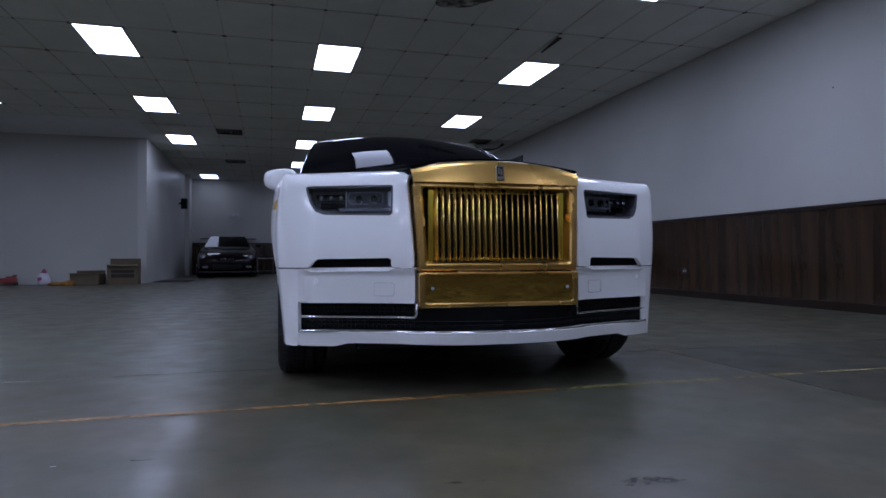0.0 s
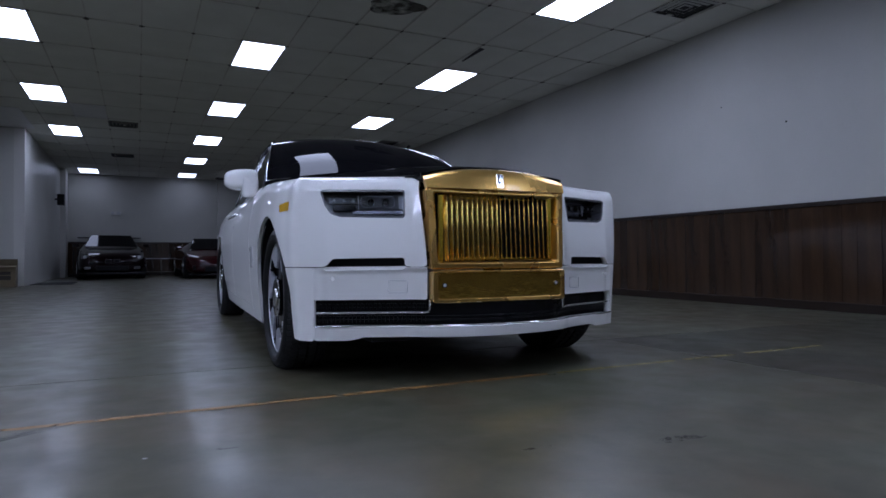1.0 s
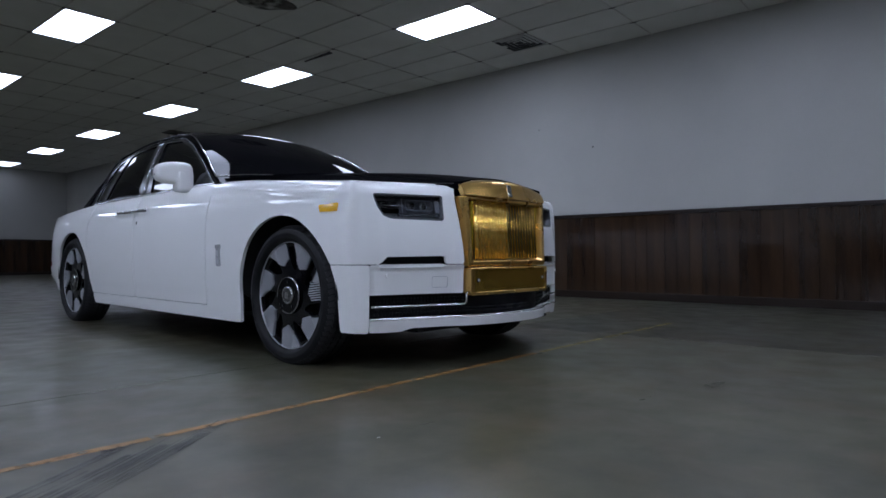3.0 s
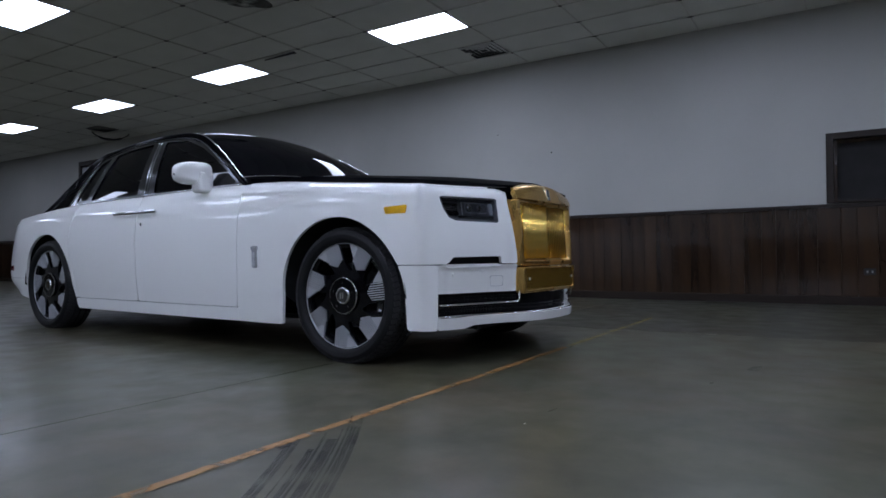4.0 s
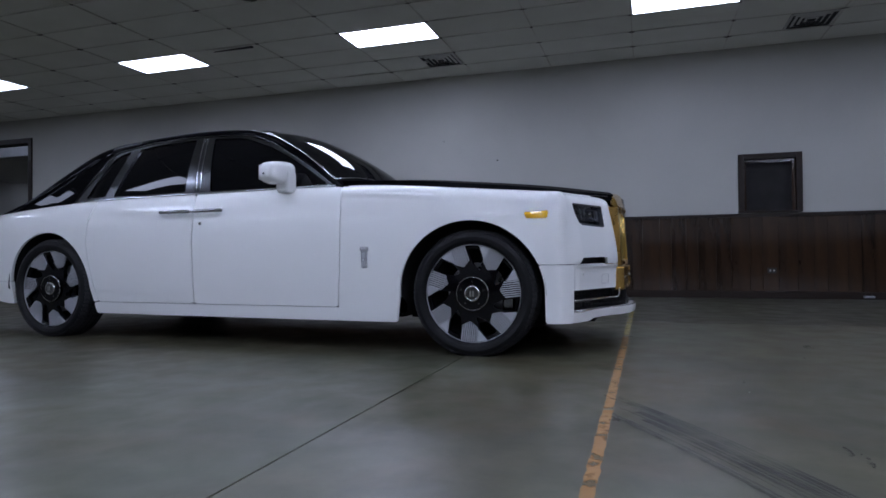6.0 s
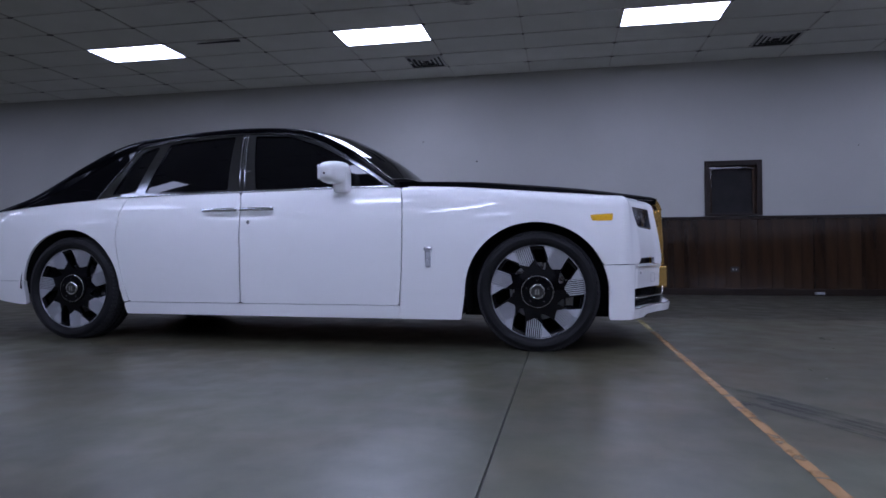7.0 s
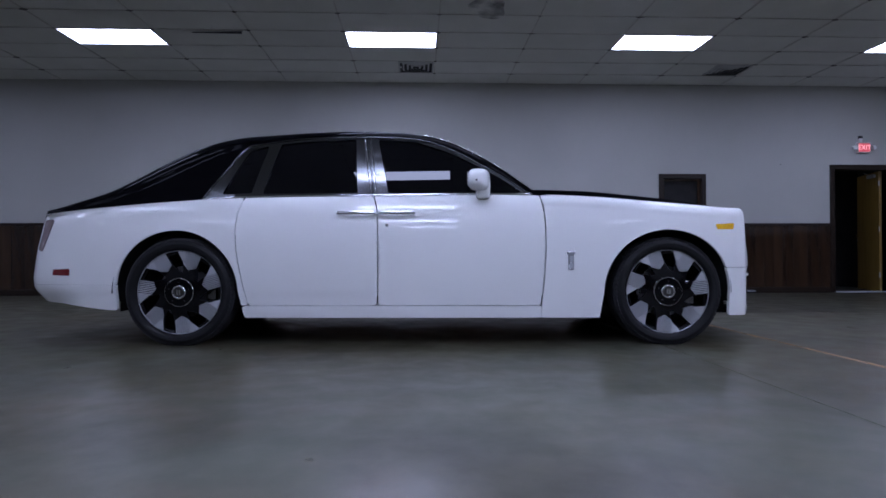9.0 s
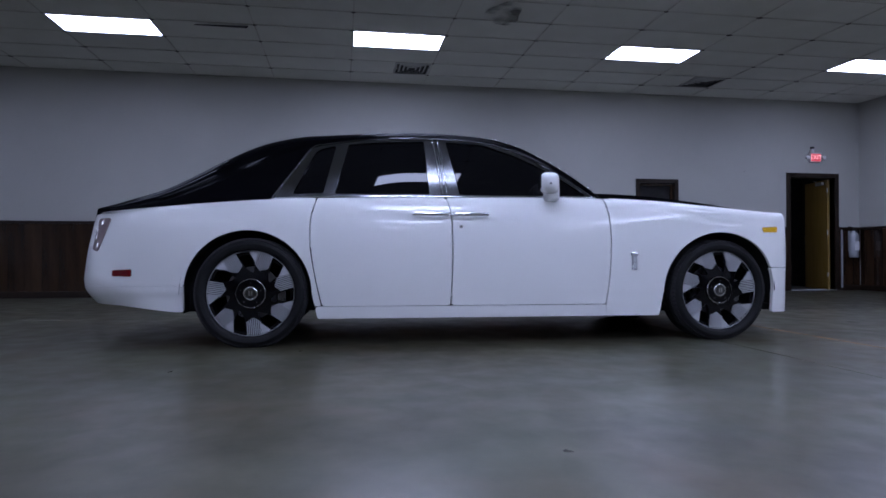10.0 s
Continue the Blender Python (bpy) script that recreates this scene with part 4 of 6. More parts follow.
sheet("hood", hood_skin, lambda x, y: np.minimum(np.minimum(hood_edge(y) - 0.003 - np.abs(x), y + 0.758 + 0.05 * (x / 0.39) ** 2), 0.97 + 0.08 * (x / 0.8) ** 2 - y), (-0.84, 0.84), (-0.82, 1.06), (0.02, 0.02), BLACK_PAINT, car, 1, 0.042, label="gloss black hood")
for sign in (-1, 1):
    tube("hood_chrome_line", [(sign * hood_edge(y), y, top_z(hood_edge(y), y) + 0.003) for y in np.linspace(-0.77, 1.0, 30)], 0.003, BLACK_TRIM, car, seg=6)

# gold grille
grille = empty("grille")
grille.parent = car
grille["label"] = "tall gold radiator grille with vertical vanes"
W = 0.372


def cap_skin(x, v):
    zt = 1.048 - 0.043 * (np.abs(x) / W) ** 2.2
    v = np.asarray(v, float)
    y = np.interp(v, (0, 0.25, 0.5, 0.68, 0.8, 0.9, 1.0), (-0.858, -0.850, -0.841, -0.831, -0.818, -0.796, -0.75))
    h = np.interp(v, (0, 0.25, 0.5, 0.68, 0.8, 0.9, 1.0), (0, 0.30, 0.60, 0.82, 0.93, 0.985, 1.03))
    y = y + 0.022 * (np.abs(x) / W) ** 2.0
    return x * (1.048 + 0.03 * v), y, 0.937 + (zt - 0.937) * h


sheet("cap", cap_skin, lambda x, v: W + 0.01 - np.abs(x) + 0 * v, (-W, W), (0, 1), (0.012, 0.03), GOLD, grille, 1, 0.03, label="smooth gold grille cap")


def face_y(z):
    return float(np.interp(z, (0.54, 0.62, 0.79, 0.94), (-0.868, -0.866, -0.852, -0.846)))


def frame_loop(x0, x1, z0, z1, r, n=5):
    pts = []
    for cx, cz, t0 in ((x1 - r, z1 - r, 0), (x0 + r, z1 - r, 90), (x0 + r, z0 + r, 180), (x1 - r, z0 + r, 270)):
        for k in range(n + 1):
            t = radians(t0 + 90 * k / n)
            pts.append((cx + r * math.cos(t), cz + r * math.sin(t)))
    return pts


def band(name, loops, material, parent, label=""):
    """Skins rings of points, each ring a list of (x, y, z)."""
    n = len(loops[0])
    verts = [p for loop in loops for p in loop]
    faces = [(i * n + k, i * n + (k + 1) % n, (i + 1) * n + (k + 1) % n, (i + 1) * n + k) for i in range(len(loops) - 1) for k in range(n)]
    ob = mesh_object(name, verts, faces, material, parent, label)
    m = ob.modifiers.new("bevel", "BEVEL")
    m.width, m.segments, m.limit_method = 0.003, 2, "ANGLE"
    return ob


def ring(x, z0, z1, r, off):
    return [(px * (1 + 0.048 * (pz - 0.546) / 0.39), face_y(pz) + off + 0.016 * (px / W) ** 2, pz) for px, pz in frame_loop(-x, x, z0, z1, r, 8)]


band("surround", [ring(W, 0.546, 0.936, 0.012, 0.10), ring(W, 0.546, 0.936, 0.012, 0.004), ring(W - 0.006, 0.552, 0.931, 0.012, -0.002), ring(W - 0.028, 0.574, 0.918, 0.014, -0.002), ring(W - 0.036, 0.580, 0.914, 0.014, 0.006),
                 ring(W - 0.052, 0.592, 0.906, 0.012, 0.045)], GOLD, grille, "polished gold surround")
for sign in (-1, 1):
    box("side_mirror_strip", (min(sign * 0.298, sign * 0.322), face_y(0.75) + 0.035, 0.592), (max(sign * 0.298, sign * 0.322), face_y(0.75) + 0.05, 0.906), GOLD_BRIGHT, grille, "bright gold inner strip", 0.004)
box("grille_backing", (-0.33, face_y(0.75) + 0.075, 0.56), (0.33, face_y(0.75) + 0.085, 0.925), MESH_BLACK, grille, "black radiator behind the vanes")
N_VANES = 22
for k in range(N_VANES):
    x = -0.290 + 0.580 * k / (N_VANES - 1)
    sgn = -1 if x < 0 else 1
    bmx = disc_bm((0, 0, 0.749), "z", 1.0, 0.322, 24)
    for v in bmx.verts:
        bead = math.exp(-((v.co.y + 0.74) / 0.2) ** 2)  # rounded front edge
        v.co.x, v.co.y = v.co.x * (0.0022 + 0.0026 * bead), v.co.y * 0.0125
    bmx.transform(Matrix.Rotation(radians(-sgn * 31), 4, "Z"))
    for v in bmx.verts:
        v.co.y += face_y(v.co.z) + 0.026
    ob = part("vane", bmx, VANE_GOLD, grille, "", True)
    ob.data.materials.append(MESH_BLACK)  # dark reflection painted on: the side towards the middle is black
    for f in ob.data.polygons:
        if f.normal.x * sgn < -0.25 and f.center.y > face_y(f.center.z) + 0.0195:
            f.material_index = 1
    ob.matrix_basis = pose(x, 0, 0)
for z in (0.60, 0.895):
    tube("vane_rail", [(-0.30, face_y(z) + 0.034, z), (0.30, face_y(z) + 0.034, z)], 0.004, GOLD_BRIGHT, grille, seg=6)
plate_y = -0.870
band("lower_panel", [[(px, plate_y + 0.06, pz) for px, pz in frame_loop(-W, W, 0.388, 0.541, 0.012)], [(px, plate_y + 0.004 - 0.00, pz) for px, pz in frame_loop(-W, W, 0.388, 0.541, 0.012)],
                     [(px, plate_y, pz) for px, pz in frame_loop(-W + 0.005, W - 0.005, 0.392, 0.537, 0.012)], [(px, plate_y, pz) for px, pz in frame_loop(-W + 0.024, W - 0.024, 0.404, 0.533, 0.012)],
                     [(px, plate_y + 0.005, pz) for px, pz in frame_loop(-W + 0.028, W - 0.028, 0.408, 0.530, 0.012)]], GOLD, grille, "gold lower grille panel frame")
box("plate", (-W + 0.026, plate_y + 0.0045, 0.406), (W - 0.026, plate_y + 0.03, 0.532), PLATE_GOLD, grille, "plain polished gold plate")
for sign in (-1, 1):
    part("plate_sensor", disc_bm((sign * 0.315, plate_y + 0.003, 0.472), "y", 0.012, 0.006, 20, bevel=0.001), SMOKED_CHROME, grille, "round chrome sensor")
    part("plate_sensor_eye", disc_bm((sign * 0.315, plate_y - 0.001, 0.472), "y", 0.0075, 0.004, 16), STEEL, grille)
em = empty("emblem")
em.parent = grille
em.matrix_basis = pose(0, -0.8475, 0.984, -12, 0, 0) @ Matrix.Diagonal((1.35, 1.1, 0.95, 1))
box("emblem_plate", (-0.0145, -0.004, -0.040), (0.0145, 0.004, 0.036), CHROME, em, "small upright chrome emblem plate", 0.003)
box("emblem_field", (-0.010, -0.0052, -0.018), (0.010, -0.003, 0.030), BLACK_TRIM, em, "", 0.002)
box("emblem_mark", (-0.007, -0.0064, -0.008), (-0.001, -0.0045, 0.024), CHROME, em)
box("emblem_mark", (0.001, -0.0064, -0.014), (0.007, -0.0045, 0.018), CHROME, em)

# doors, quarter, sill


def d_between(f0, f1):
    def d(s, v):
        q = np.minimum(s - f0(v) - GAP, f1(v) - GAP - s)
        return np.minimum(np.minimum(q, v - 0.2885), belt(s) - 0.012 - v)
    return d


front_doors, rear_doors = {}, {}
for sign in (-1, 1):
    front_doors[sign] = sheet("front_door", body_wall, d_between(door_a, door_b), (0.87, 2.18), (0.28, 1.11), (0.022, 0.016), PEARL, car, sign, 0.02, label="gloss white front door")
    rear_doors[sign] = sheet("rear_door", body_wall, lambda s, v: np.minimum(d_between(door_b, door_c)(s, v), sleeve(s, v, REAR_AXLE, (0.2, 0.03), 0.452)), (2.08, 3.17), (0.28, 1.11), (0.022, 0.016), PEARL, car, sign, 0.02, label="gloss white rear-hinged rear door")
S_TAIL = s_rear(0.0)


def y_of(s):
    return np.interp(s, ARC, PLAN[:, 1])


def d_quarter(s, v):
    d = np.minimum(s - door_c(v) - GAP, belt(y_of(s)) - 0.012 - v)
    d = np.minimum(d, v - np.where(s < REAR_AXLE, 0.2885, 0.4405))
    d = np.minimum(d, sleeve(s, v, REAR_AXLE, (0.2, 0.03), 0.447))
    return d


both(lambda g: sheet("rear_quarter", body_wall, d_quarter, (3.03, S_TAIL), (0.28, 1.08), (0.018, 0.015), PEARL, car, g, 0.02, label="gloss white rear quarter panel"))


def d_rear_bumper(s, v):
    d = np.minimum(0.438 - v, v - np.interp(s, (3.9, 4.1, 4.5, S_TAIL), (0.245, 0.255, 0.300, 0.33)))
    return np.minimum(np.minimum(d, s - 3.7), sleeve(s, v, REAR_AXLE, (0.2, 0.03), 0.447))


both(lambda g: sheet("rear_bumper", inset(-0.003), d_rear_bumper, (3.7, S_TAIL), (0.23, 0.45), (0.018, 0.01), PEARL, car, g, 0.03, label="white rear bumper"))
both(lambda g: sheet("sill", body_wall, lambda s, v: np.minimum(np.minimum(v - 0.197, 0.2835 - v), np.minimum(s - 0.925, sleeve(s, v, REAR_AXLE, (0.2, 0.03)))), (0.42, 3.2), (0.19, 0.29), (0.03, 0.012), PEARL, car, g, 0.025, label="white sill panel"))

# upper body: black shell with side glass


_ys = np.linspace(0.8, 4.78, 200)
_ss = np.interp(_ys, PLAN[HALF // 2:-1, 1], ARC[HALF // 2:-1])
BELT_A = np.array(body_wall(_ss, belt(_ys)))[0]


def belt_a(y):
    """Where the black upper body rises out of the white shoulders."""
    return np.minimum(np.interp(y, _ys, BELT_A), smooth_lerp(y, (0.8, 3.0, 3.25, 3.4, 3.6, 3.8, 4.0, 4.2, 4.5, 4.8), (0.95, 0.90, 0.835, 0.808, 0.772, 0.735, 0.70, 0.67, 0.625, 0.58)))


def shoulder_skin(a, y):
    return a, y, belt(y) - 0.012 + 0.05 * np.clip(np.interp(y, _ys, BELT_A) - a, 0, 1) ** 1.1


both(lambda g: sheet("quarter_shoulder", shoulder_skin, lambda a, y: np.minimum(np.minimum(np.interp(y, _ys, BELT_A) - a + 0.012, a - belt_a(y) + 0.03), np.minimum(y - 3.1, 4.62 - y)), (0.5, 0.95), (3.0, 4.7), (0.012, 0.02), PEARL, car, g, 0.004, label="white shoulder beside the boot lid"))


def rail(y):
    return smooth_lerp(y, (0.8, 0.98, 1.08, 1.2, 1.4, 1.6, 1.85, 2.3, 2.73, 3.04, 3.3, 3.6, 3.9, 4.2, 4.5, 4.8), (0.955, 1.083, 1.150, 1.236, 1.361, 1.466, 1.541, 1.560, 1.546, 1.510, 1.445, 1.322, 1.182, 1.066, 1.006, 0.98))


def crown(y):
    return smooth_lerp(y, (0.8, 0.98, 1.2, 1.4, 1.6, 1.83, 2.06, 2.5, 2.94, 3.3, 3.58, 3.8, 4.0, 4.2, 4.5, 4.8), (1.062, 1.211, 1.388, 1.506, 1.594, 1.632, 1.643, 1.644, 1.626, 1.602, 1.535, 1.432, 1.318, 1.208, 1.098, 0.988))


def side_a(y, z):
    return belt_a(y) - (0.23 + 0.14 * step01(y, 2.4, 3.3) + 0.14 * step01(y, 3.28, 3.75)) * (z - belt(y)) - 0.36 * (z - belt(y)) ** 2 - 0.004


def shell(y, v):
    y, v = np.broadcast_arrays(np.asarray(y, float), np.asarray(v, float))
    zb, zr = belt(y) - 0.022 * step01(y, 3.0, 3.6) - 0.004, rail(y)
    lo = np.clip(v, 0, 1)
    z1 = zb + lo * (zr - zb)
    a1 = side_a(y, z1)
    th = np.clip(v - 1, 0, 1) * math.pi / 2
    square = 1.1 - 0.6 * step01(y, 1.8, 2.6)
    a2 = side_a(y, zr) * np.maximum(np.cos(th), 0) ** (2 / (2.5 + square))
    z2 = zr + (crown(y) - zr) * np.sin(th) ** (2 / (2.2 + square))
    # the windscreen is flatter across than the roof
    edge = 0.155 * math.pi / 2
    ae, ze = side_a(y, zr) * math.cos(edge) ** (2 / (2.5 + square)), zr + (crown(y) - zr) * math.sin(edge) ** (2 / (2.2 + square))
    u = np.clip((v - 1.155) / 0.845, 0, 1)
    flat = (1 - step01(y, 1.75, 2.3)) * (v > 1.155)
    a2 = a2 + flat * (ae * (1 - u) - a2)
    z2 = z2 + flat * (ze + (crown(y) + 0.010 - ze) * (1 - (1 - u) ** 2.1) - z2)
    return np.where(v <= 1, a1, a2), y + 0 * v, np.where(v <= 1, z1, z2)


DLO = [(0.992, 1.094), (3.431, 1.07), (3.254, 1.306), (3.138, 1.47), (3.042, 1.502), (2.728, 1.542), (2.293, 1.557), (1.837, 1.536), (1.584, 1.46), (1.382, 1.35), (1.179, 1.228), (1.038, 1.13)]
dlo_sd = poly_sd(DLO)
FRONT_GLASS = [(1.063, 1.117), (2.045, 1.117), (2.126, 1.529), (1.847, 1.515), (1.584, 1.434), (1.382, 1.323), (1.2, 1.211)]
REAR_GLASS = [(2.267, 1.117), (2.966, 1.109), (2.872, 1.5), (2.728, 1.521), (2.293, 1.533)]
QUARTER_GLASS = [(3.057, 1.106), (3.266, 1.102), (3.102, 1.448), (3.057, 1.47), (2.966, 1.49)]


def side_skin(off):
    def S(y, z):
        return side_a(y, z) + off, y, z
    return S


def wind_sd(y, v):
    return np.minimum(np.minimum((v - 1.16) * 0.5, y - (0.945 + 0.06 * (2 - v))), (1.80 - 0.03 * (2 - v)) - y)


def d_shell(y, v):
    z = np.where(v <= 1, belt(y) - 0.004 + np.clip(v, 0, 1) * (rail(y) - belt(y) + 0.004), rail(y) + (v - 1) * 0.6)
    return np.minimum(-dlo_sd(y, z), -wind_sd(y, v))


both(lambda g: sheet("black_upper_body", shell, d_shell, (0.88, 4.70), (0, 2), (0.018, 0.03), BLACK_PAINT, car, g, 0.015, label="gloss black roof half with pillars and boot lid"))
both(lambda g: sheet("windscreen", lambda y, v: (shell(y, v)[0], y, shell(y, v)[2] - 0.004), lambda y, v: wind_sd(y, v) + 0.004, (0.9, 1.84), (1.1, 2), (0.02, 0.03), SCREEN, car, g, 0, label="dark tinted windscreen half"))
for sign in (-1, 1):
    pts = []
    for y in np.linspace(1.0, 1.79, 26):
        p = np.array(shell(np.array([y]), np.array([1.155])))[:, 0]
        pts.append((sign * (p[0] + 0.001), p[1], p[2] + 0.003))
    tube("windscreen_trim", pts, 0.004, CHROME, car, "chrome strip beside the windscreen")
    pts = []
    for v in np.linspace(1.155, 1.72, 18):
        p = np.array(shell(np.array([0.947 + 0.06 * (2 - v)]), np.array([v])))[:, 0]
        pts.append((sign * p[0], p[1], p[2] + 0.003))
    tube("windscreen_base_trim", pts, 0.0035, CHROME, car, "chrome strip along the foot of the windscreen")
    split = lambda z: 2.148 + (z - 1.1) * 0.135
    holes = [poly_sd(q, 0.012) for q in (FRONT_GLASS, REAR_GLASS, QUARTER_GLASS)]
    bar = lambda y, z: np.minimum(dlo_sd(y, z) - 0.001, np.minimum(-holes[0](y, z), np.minimum(-holes[1](y, z), -holes[2](y, z))))
    sheet("window_frame", side_skin(0.003), lambda y, z: np.minimum(bar(y, z), split(z) - 0.003 - y), (1.0, 2.22), (1.08, 1.56), (0.012, 0.010), SATIN, car, sign, 0.018, label="bright metal front window frame")
    sheet("window_frame", side_skin(0.003), lambda y, z: np.minimum(bar(y, z), y - split(z) - 0.003), (2.13, 3.45), (1.06, 1.56), (0.012, 0.010), SATIN, car, sign, 0.018, label="bright metal rear window frame")
    for off, mt in ((-0.024, BLACK_TRIM), (0.0, BLACK_TRIM), (0.024, BLACK_TRIM), (-0.018, CHROME), (0.018, CHROME)):
        tube("pillar_seam", [(sign * (side_a(split(z) + off, z) + 0.0035), split(z) + off, z) for z in np.linspace(1.115, 1.545, 14)], 0.0026 if mt is BLACK_TRIM else 0.0022, mt, car, "dark seam in the pillar trim" if mt is BLACK_TRIM else "bright edge of the pillar trim", seg=6)
    for q, text in ((FRONT_GLASS, "front"), (REAR_GLASS, "rear"), (QUARTER_GLASS, "quarter")):
        ys_, zs_ = [p[0] for p in q], [p[1] for p in q]
        sd = poly_sd(q, 0.012)
        sheet(text + "_side_window", side_skin(-0.009), lambda y, z, sd=sd: sd(y, z) + 0.012, (min(ys_) - 0.04, max(ys_) + 0.04), (min(zs_) - 0.04, max(zs_) + 0.04), (0.03, 0.03), TINT, car, sign, 0, label="black tinted side window")
    top = [(y, z) for y, z in DLO[2:]]
    ln = [(3.42, 1.078)] + top + [(0.99, 1.099)]
    P = catmull(ln, 8)
    tube("drip_chrome", [(sign * (side_a(y, z) + 0.006), y, z + 0.002) for y, z in P], 0.0042, SATIN, car, "metal line over the side windows", flat=0.8)
    tube("belt_chrome", [(sign * (side_a(y, belt(y)) + 0.010), y, belt(y) - 0.004) for y in np.linspace(0.98, 3.42, 40)], 0.008, CHROME, car, "chrome belt line", flat=0.6)

    # handles, lock, badge, markers
    def skin(y, z, off=0.0):
        p = np.array(inset(-off)(np.array([y]), np.array([z])))[:, 0]
        return Vector((sign * p[0], p[1], p[2]))
    for y0, y1, owner in ((1.842, 2.108, front_doors[sign]), (2.128, 2.405, rear_doors[sign])):
        ys_ = np.linspace(y0, y1, 12)
        h = tube("door_handle", [skin(y, 0.958, 0.035 * math.sin(math.pi * min(max((y - y0) / (y1 - y0), 0.12), 0.88)) ** 0.4 + 0.006) for y in ys_], 0.0135, CHROME, owner, "polished chrome pull handle", seg=10, flat=0.6)
        for y in (y0 + 0.03, y1 - 0.03):
            tube("handle_post", [skin(y, 0.957, -0.004), skin(y, 0.957, 0.03)], 0.010, CHROME, owner, "chrome handle post")
        bmx = bmesh.new()
        bmesh.ops.create_uvsphere(bmx, u_segments=20, v_segments=10, radius=1.0)
        c = skin((y0 + y1) / 2, 0.952, -0.001)
        for v in bmx.verts:
            v.co = Vector((c.x + v.co.x * 0.002, c.y + v.co.y * (y1 - y0) * 0.33, c.z + v.co.z * 0.022))
        part("handle_recess", bmx, PEARL, owner, "", True)
    part("lock", disc_bm(skin(2.045, 0.868, 0.001), "x", 0.0135, 0.006, 20, bevel=0.002), CHROME, front_doors[sign], "round chrome door lock")
    part("lock_slot", disc_bm(skin(2.045, 0.868, 0.0045), "x", 0.0045, 0.003, 12), BLACK_TRIM, front_doors[sign])
    b = empty("side_badge", None)
    b.parent = car
    b["label"] = "upright chrome side badge on the fender"
    c = skin(0.716, 0.612, 0.004)
    b.matrix_basis = pose(*c)
    box("badge_plate", (-0.009, -0.021, -0.068), (0.009, 0.021, 0.056), BADGE, b, "", 0.0085)
    box("badge_crown", (-0.011, -0.030, 0.042), (0.011, 0.030, 0.070), BADGE, b, "wider chrome top", 0.0105)
    box("badge_field", (sign * 0.0092 - 0.001, -0.011, -0.005), (sign * 0.0092 + 0.001, 0.011, 0.032), STEEL, b, "grey inlay", 0.0009)
    box("badge_field", (sign * 0.0092 - 0.001, -0.011, -0.055), (sign * 0.0092 + 0.001, 0.011, -0.018), STEEL, b, "grey inlay", 0.0009)
    sheet("side_marker", inset(-0.004), lambda s, v: poly_sd([(-0.475, 0.842), (-0.345, 0.842), (-0.335, 0.868), (-0.48, 0.876)], 0.008)(s, v), (-0.5, -0.32), (0.82, 0.89), (0.006, 0.004), AMBER, car, sign, 0.008, label="amber side marker lamp")
    sheet("rear_marker", inset(-0.004), lambda s, v: poly_sd([(4.375, 0.512), (4.52, 0.515), (4.52, 0.546), (4.375, 0.552)], 0.008)(s, v), (4.3, 4.6), (0.49, 0.57), (0.006, 0.004), RED_LENS, car, sign, 0.008, label="red rear side marker")
    st_ = s_rear(0.80)
    sheet("tail_light", inset(-0.005), lambda s, v: poly_sd([(st_ - 0.02, 0.925), (st_ + 0.10, 0.925), (st_ + 0.12, 0.69), (st_ + 0.07, 0.68)], 0.02)(s, v), (st_ - 0.1, st_ + 0.2), (0.66, 0.95), (0.008, 0.01), SMOKED, car, sign, 0.012, label="upright smoked tail light")

    # mirror
    m = empty("door_mirror")
    m.parent = car
    m["label"] = "white door mirror on a short stalk"
    bmx = bmesh.new()
    bmesh.ops.create_cube(bmx, size=1.0)
    bmesh.ops.subdivide_edges(bmx, edges=bmx.edges, cuts=9, use_grid_fill=True)
    for v in bmx.verts:
        q = np.array(v.co) * 2
        nn = (np.abs(q) ** 3.4).sum() ** (1 / 3.4)
        w = q / nn * 1.0
        taper = 1.0 - 0.10 * max(w[0], 0) ** 2
        v.co = Vector((sign * (0.970 + 0.119 * w[0]), 1.378 + 0.074 * w[1] * taper + 0.026 * w[0], 1.197 + 0.079 * w[2] * taper - 0.006 * w[0] + 0.014 * max(w[0], 0) ** 2 * max(-w[2], 0)))
    part("mirror_housing", bmx, PEARL, m, "", True)
    bmx = box_bm((min(sign * 0.85, sign * 0.972), 1.294, 1.062), (max(sign * 0.85, sign * 0.972), 1.396, 1.215), 0.03, 4)
    part("mirror_stalk", bmx, PEARL, m, "", True)
    glass = box("mirror_glass", (-0.085, -0.002, -0.05), (0.085, 0.002, 0.05), CHROME, m, "mirror glass", 0.0015)
    glass.matrix_basis = pose(sign * 0.972, 1.4525, 1.197, 0, 0, sign * 9)
    part("mirror_camera", disc_bm((sign * 1.087, 1.405, 1.181), "x", 0.007, 0.010, 14), BLACK_TRIM, m, "small black camera eye")

